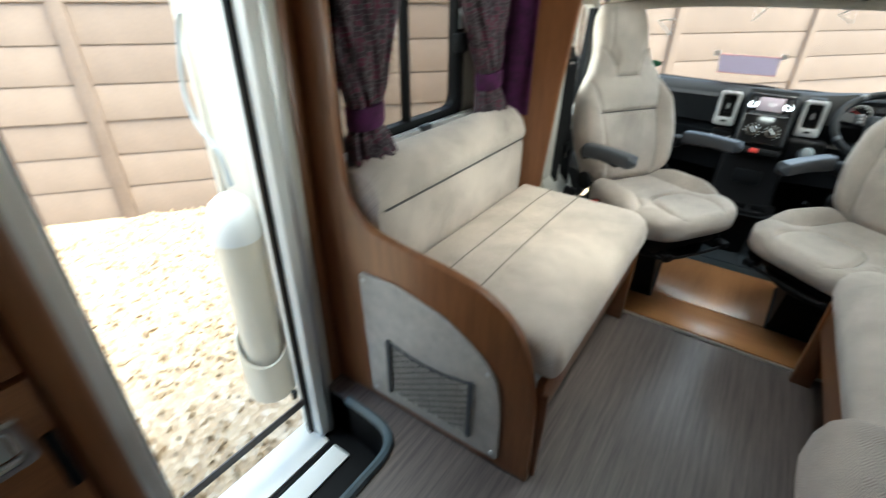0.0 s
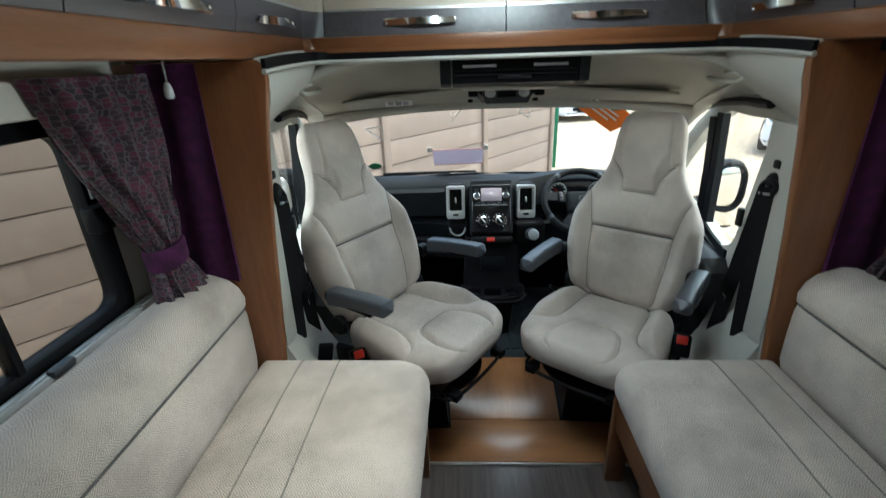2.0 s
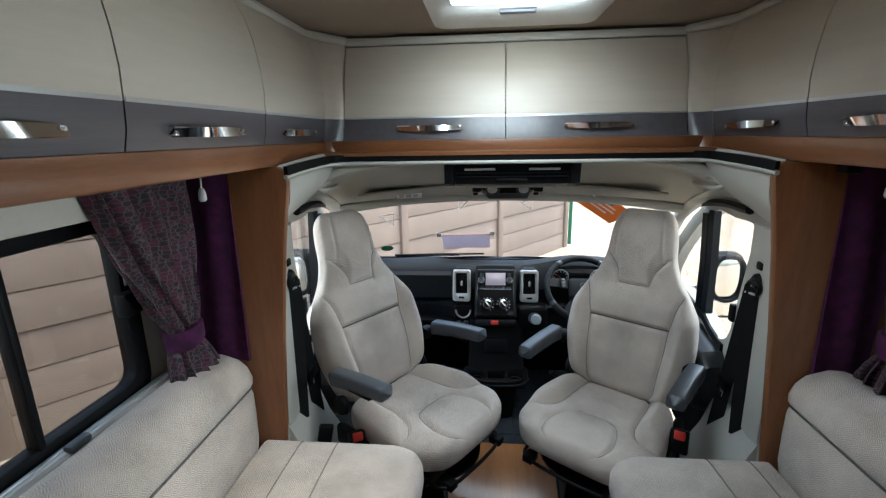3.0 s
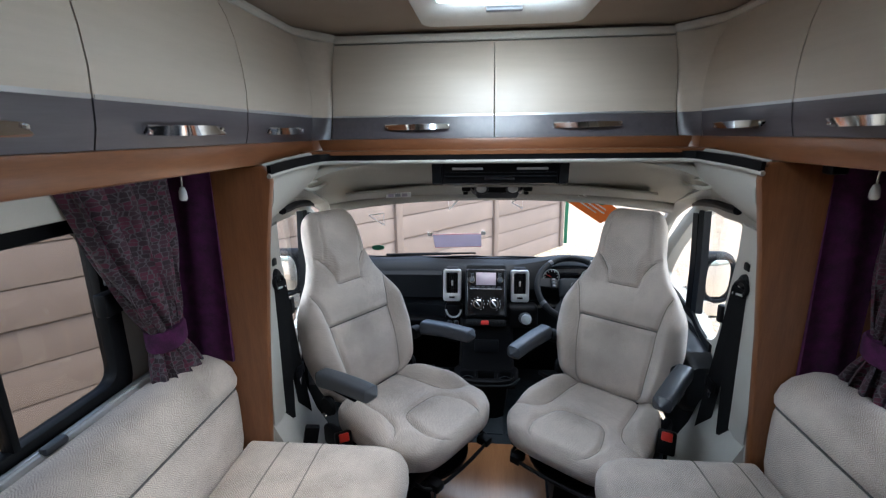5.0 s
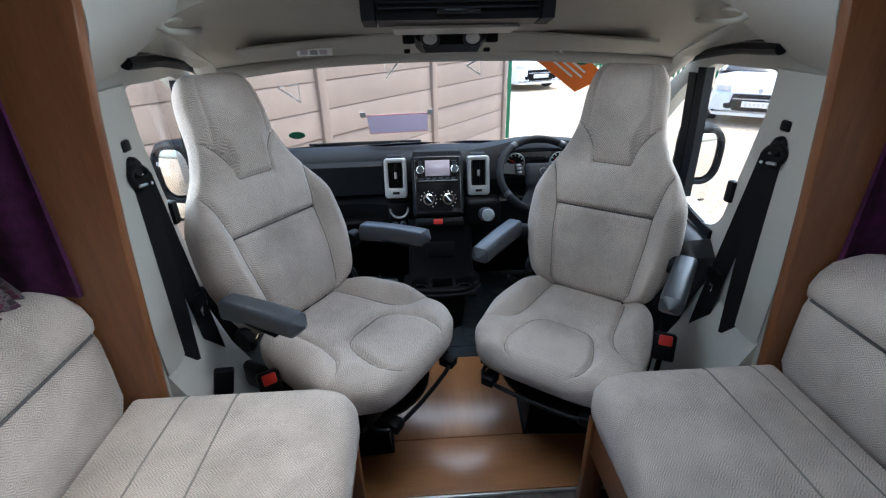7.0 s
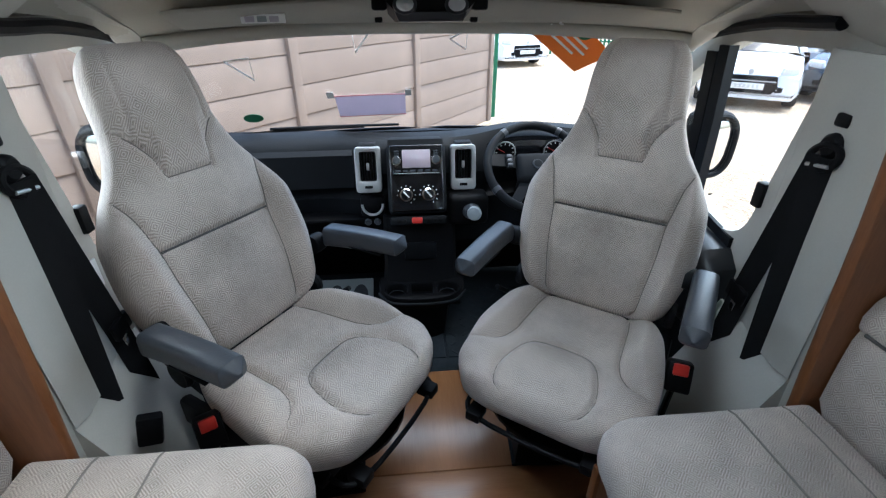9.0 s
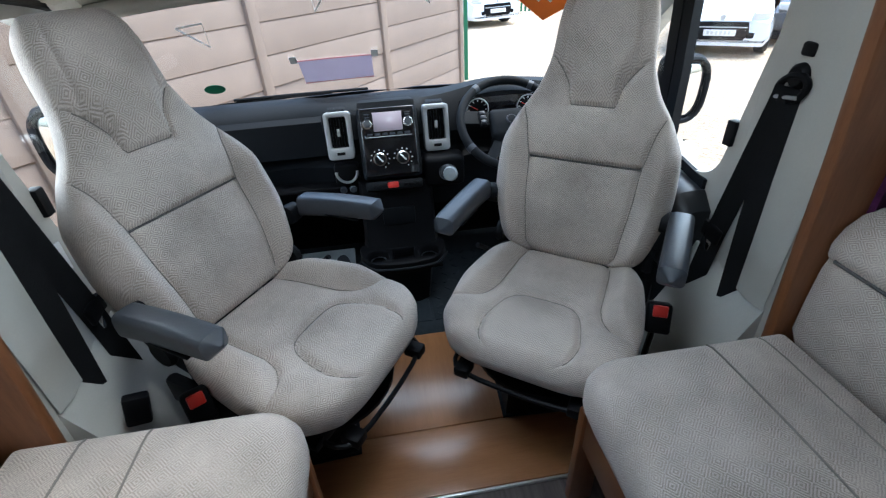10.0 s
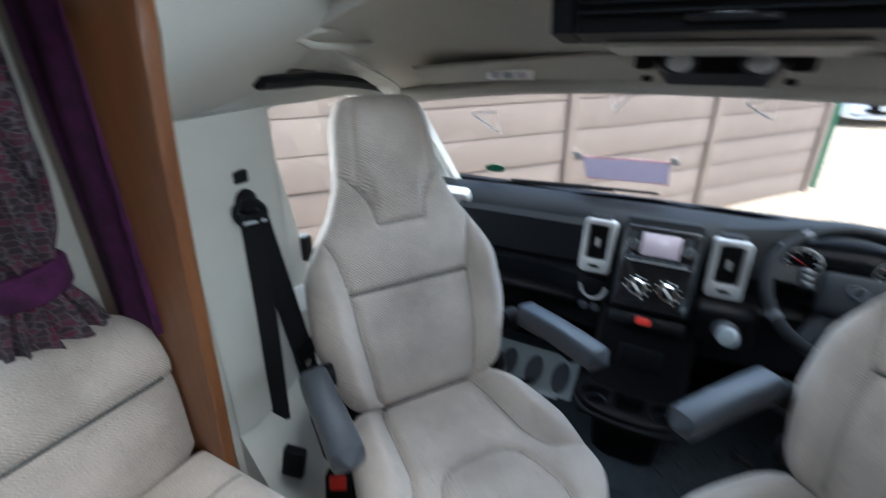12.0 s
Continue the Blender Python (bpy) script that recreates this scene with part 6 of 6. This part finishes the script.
# ---- sofas ----
def seat_cushion(s, x_back, x_front, y0, y1, top, thick, corner):
    """A flat sofa cushion with rounded edges, in a frame at its centre."""
    cx, cy = (x_back + x_front) / 2, (y0 + y1) / 2
    pl = [(s * (x_back - cx), y0 - cy), (s * (x_front - cx), y0 - cy), (s * (x_front - cx), y1 - cy), (s * (x_back - cx), y1 - cy)]
    plan = rounded(pl, [0.015, 0.03, corner, 0.015], 10)
    loops = []
    prof = [(0.0, -0.030), (0.12, -0.012), (0.35, 0.0), (0.62, 0.0), (0.8, -0.008), (0.92, -0.022), (0.98, -0.04), (1.0, -0.065)]
    for h, inset in prof:
        ring = []
        for p in plan:
            ring.append((p.x * (1 + inset / max(abs(x_back - x_front) / 2, 0.1)), p.y * (1 + inset / (abs(y1 - y0) / 2)), top - thick + h * thick))
        loops.append(ring)
    for k in (0.86, 0.7, 0.5, 0.25, 0.02):
        last = loops[len(prof) - 1]
        loops.append([(p[0] * k, p[1] * k, p[2] + 0.012 * (1 - k * k)) for p in last])
    return rings(loops), Vector((s * cx, cy, 0))


def sofa(s, name, x_back, x_front, y0, y1, seams, label):
    so = thing(name, label, "sofa", pose(0, 0, 0), "facing sofas")
    b, o = seat_cushion(s, x_back, x_front, y0, y1, 0.50, 0.135, 0.11)
    cloth = M_FAB_SOFA if s > 0 else M_FAB_SOFA_L
    c = part("seat_cushion", b, cloth, so)
    c.location = o
    hx, hy = abs(x_back - x_front) / 2, (y1 - y0) / 2
    for xs, r in seams:
        dx = abs(xs - (x_back + x_front) / 2) / (hx - 0.065)
        pts = [(s * xs - o.x, y, 0.501 + 0.012 * (1 - max(dx, abs(y) / (hy - 0.065)) ** 2)) for y in np.linspace(0.065 - hy, hy - 0.065, 23)]
        ends = [(0.022, 0.4895), (0.04, 0.4978)]
        pts = [(s * xs - o.x, d - hy, z) for d, z in ends] + pts + [(s * xs - o.x, hy - d, z) for d, z in ends[::-1]]
        part("seam", tube(pts, r, 6), M_CREASE, c)
    # back cushion: a rounded bolster over a flat lower part
    xb = x_back
    sec = [(xb + 0.16, 0.44), (xb + 0.01, 0.44), (xb - 0.006, 0.47), (xb - 0.008, 0.58), (xb - 0.006, 0.665), (xb + 0.002, 0.692), (xb - 0.008, 0.705), (xb - 0.012, 0.735), (xb + 0.004, 0.775), (xb + 0.035, 0.805), (xb + 0.075, 0.818), (xb + 0.115, 0.815), (xb + 0.155, 0.80), (xb + 0.19, 0.782), (xb + 0.2, 0.74)]
    cen = Vector((xb + 0.09, 0.63))
    loops = []
    for t in np.linspace(0, 1, 25):
        e = min(t, 1 - t) * (y1 - y0)
        k = 0.86 + 0.14 * math.sqrt(max(0, 1 - (1 - min(1, e / 0.035)) ** 2))
        loops.append([(s * (cen.x + (q[0] - cen.x) * k), y0 + 0.01 + t * (PY - 0.006 - y0 - 0.01), cen.y + (q[1] - cen.y) * k) for q in sec])
    bc = part("back_cushion", rings(loops), cloth, so)
    part("seam", tube([(s * (xb - 0.001), y, 0.693) for y in np.linspace(y0 + 0.03, PY - 0.03, 9)], 0.004, 6), M_PIPE, bc)
    # frame: rail, leg, plinth
    fr = part("front_rail", box(*sorted((s * (x_front + 0.03), s * (x_front + 0.052))), y0 - 0.0, y1 - 0.03, 0.235, 0.365, 0.005), M_WOODY, so)
    part("leg", box(*sorted((s * (x_front + 0.02), s * (x_front + 0.085))), y1 - 0.055, y1 - 0.028, 0.0, 0.36, 0.006), M_WOOD, so)
    part("slat_edge", box(*sorted((s * (x_front + 0.054), s * (x_front + 0.075))), y0, y1 - 0.06, 0.33, 0.368, 0.004), M_RAIL, so)
    part("seat_board", box(*sorted((s * (x_front + 0.055), s * (X - 0.03))), y0, y1 - 0.03, 0.335, 0.36, 0.003), M_WOODY, so)
    part("plinth_board", box(*sorted((s * (x_front + 0.12), s * (x_front + 0.14))), y0, y1 - 0.10, 0.0, 0.335, 0.003), M_WOODDK, so)
    return so


left = sofa(-1, "sofa", 0.852, 0.285, 0.58, PY + 0.008, ((0.700, 0.0024), (0.579, 0.0024)), "cream patterned fabric side sofa below the window")
right = sofa(1, "sofa", 0.80, 0.287, 0.66, PY + 0.006, ((0.713, 0.0018), (0.590, 0.0024)), "cream patterned fabric side sofa with a cherry wood frame")
b, o = seat_cushion(1, 1.0, 0.195, 0.30, 0.665, 0.59, 0.225, 0.05)
ec = solid("end_cushion", moved(b, Matrix.Translation(o)), M_FAB_SOFA, "cream fabric box cushion at the sofa's end", "cushion")
eu = thing("sofa_cabinet", "cherry wood base cabinet under the end cushion", "cabinet", pose(0.26, 0.1, 0))
part("carcass", box(0.012, 0.80, 0.0, 0.55, 0.0, 0.365, 0.004), M_WOOD, eu)
part("drawer_front", box(-0.004, 0.012, 0.01, 0.54, 0.03, 0.30, 0.004), M_WOODY, eu)
part("top_rail", box(-0.004, 0.012, 0.0, 0.55, 0.308, 0.365, 0.003), M_WOODY, eu)

# sofa end panel beside the entrance
EY = 0.545
curve = spline([(-0.955, 1.0, 0), (-0.95, 0.83, 0), (-0.935, 0.735, 0), (-0.863, 0.662, 0), (-0.764, 0.638, 0), (-0.60, 0.62, 0), (-0.467, 0.584, 0), (-0.384, 0.511, 0), (-0.339, 0.386, 0), (-0.318, 0.25, 0), (-0.312, 0.0, 0)], 5)
ol = [(-X + 0.002, 0.0), (-X + 0.002, 1.40), (-0.955, 1.40)] + [(p.x, p.y) for p in curve]
ep = thing("sofa_end_panel", "curved cherry wood end panel with a carpeted insert", "panel", pose(0, EY, 0))
part("panel", sheet(ol, [], "y", 0.0, 0.028, bev=0.007), M_WOOD, ep)
part("return_panel", box(-X + 0.002, -X + 0.03, -0.046, -0.002, 0.0, 1.40, 0.006), M_WOOD, ep)
ins = [tuple(p) for p in rounded([(-0.905, 0.512), (-0.77, 0.515), (-0.60, 0.48), (-0.50, 0.425), (-0.43, 0.36), (-0.408, 0.25), (-0.402, 0.04), (-0.885, 0.04)], [0.02, 0.03, 0.05, 0.05, 0.05, 0.05, 0.02, 0.025])]
insert = part("insert", sheet(ins, [], "y", -0.012, -0.001, bev=0.004), M_CARPET, ep, "pale carpeted insert")
for x, z in ((-0.885, 0.49), (-0.455, 0.36), (-0.425, 0.065), (-0.865, 0.065)):
    part("screw", moved(lathe([(0.0, -0.003), (0.006, -0.002), (0.007, 0.0)], 12, axis="y"), pose(x, -0.012, z)), M_ALU, insert)
for x in (-0.798, -0.503):
    part("net_bar", box(x - 0.008, x + 0.008, -0.022, -0.010, 0.085, 0.305, 0.004), M_ARM, insert)
net = bmesh.new()
for k in range(-6, 14):
    for sg in (-1, 1):
        x0, x1 = -0.79, -0.511
        z_at = lambda x: 0.10 + k * 0.024 + sg * (x - x0) * 0.62
        xs = [x for x in np.linspace(x0, x1, 41) if 0.09 < z_at(x) < 0.30 - 0.02 * math.sin((x - x0) / (x1 - x0) * math.pi)]
        if len(xs) > 2:
            tube([(xs[0], -0.017, z_at(xs[0])), (xs[-1], -0.0175 - 0.001 * sg, z_at(xs[-1]))], 0.0016, 4, net)
part("net", net, M_PIPE, insert, "dark elastic net")
part("net_hem", strap([(x, -0.018, 0.30 - 0.02 * math.sin((x + 0.79) / 0.279 * math.pi)) for x in np.linspace(-0.79, -0.511, 11)], 0.008, 0.003, wide=(0, 0, 1)), M_ARM, insert)
part("edge_panel", box(-0.325, -0.302, 0.034, 0.05, 0.0, 0.33, 0.003), M_WOODDK, ep)

# ---- curtains ----
def curtain(name, s, yc_top, yc_bot, label):
    cu = thing(name, label, "curtain", pose(0, 0, 0), "tied curtains")
    loops = []
    n = 132
    table_w = [(0.0, 0.15), (0.3, 0.125), (0.6, 0.075), (0.72, 0.045), (0.78, 0.045), (0.86, 0.066), (1.0, 0.086)]
    for i in range(41):
        t = i / 40
        z = 1.375 - t * 0.60
        w = interp(table_w, t)
        yc = yc_top + (yc_bot - yc_top) * min(1, t / 0.75)
        dep = 0.026 - 0.012 * min(1, t / 0.7) + 0.016 * (t > 0.78) * (t - 0.78) / 0.22
        ring = []
        for k in range(n):
            a = 2 * math.pi * k / n
            f = math.cos(a)
            wave = dep * sgnpow(math.sin(11 * a + 0.8 * math.sin(2 * t * 3)), 0.8) * (1 if abs(t - 0.75) > 0.04 else 0.4)
            wob = 0.006 * math.sin(19 * a + t * 9)
            ring.append((s * (X - 0.10 - 0.03 * (t > 0.8) * (t - 0.8) / 0.2) + math.sin(a) * (0.022 + 0.02 * w / 0.15) + wave * 0.8, max(0.588, yc + f * w + wave * 0.5 * abs(math.sin(a)) + wob), z + 0.012 * math.sin(3 * a) * (t > 0.98)))
        loops.append(ring)
    part("drape", rings(loops), M_CURTAIN, cu)
    tie = []
    for dz, g in ((-0.03, 1.0), (-0.022, 1.1), (0.022, 1.1), (0.03, 1.0)):
        tie.append([(s * (X - 0.10) + math.sin(a) * 0.046 * g, yc_bot + math.cos(a) * 0.056 * g, 0.925 + dz + 0.008 * math.cos(a)) for a in np.linspace(0, 2 * math.pi, 25)[:-1]])
    part("tieback", rings(tie), M_VELVET, cu, "purple velvet tieback")
    return cu


for s in (-1, 1):
    curtain("curtain", s, 1.30, 1.385, "purple and grey patterned curtain held by a velvet tie")
    curtain("curtain", s, 0.70, 0.69, "purple and grey patterned curtain held by a velvet tie")
    loops = []
    for z in np.linspace(0.78, 1.395, 9):
        loops.append([(s * (X - 0.225 + 0.15 * q), PY - 0.010 - 0.006 * math.sin(q * 9 + z * 3), z) for q in np.linspace(0, 1, 13)] + [(s * (X - 0.225 + 0.15 * q), PY - 0.001, z) for q in np.linspace(1, 0, 13)])
    solid("velvet_panel", rings(loops), M_VELVET, "dark purple velvet side curtain on the bulkhead", "curtain")
    tag = thing("curtain_pull", "clear plastic curtain pull on a short chain", "pull", pose(s * 0.852, 1.37, 1.43))
    part("chain", tube([(0, 0, 0), (0.002, 0, -0.03), (0, 0, -0.075)], 0.003), M_CHROME, tag)
    part("knob", lathe([(0.0, -0.073), (0.006, -0.076), (0.010, -0.088), (0.011, -0.105), (0.007, -0.111), (0.0, -0.112)], 16), M_LAMP, tag)
solid("pelmet_block", box(0.80, 0.84, 1.44, 1.48, 1.37, 1.40, 0.006), M_BLACK, "small black block under the pelmet", "fitting")
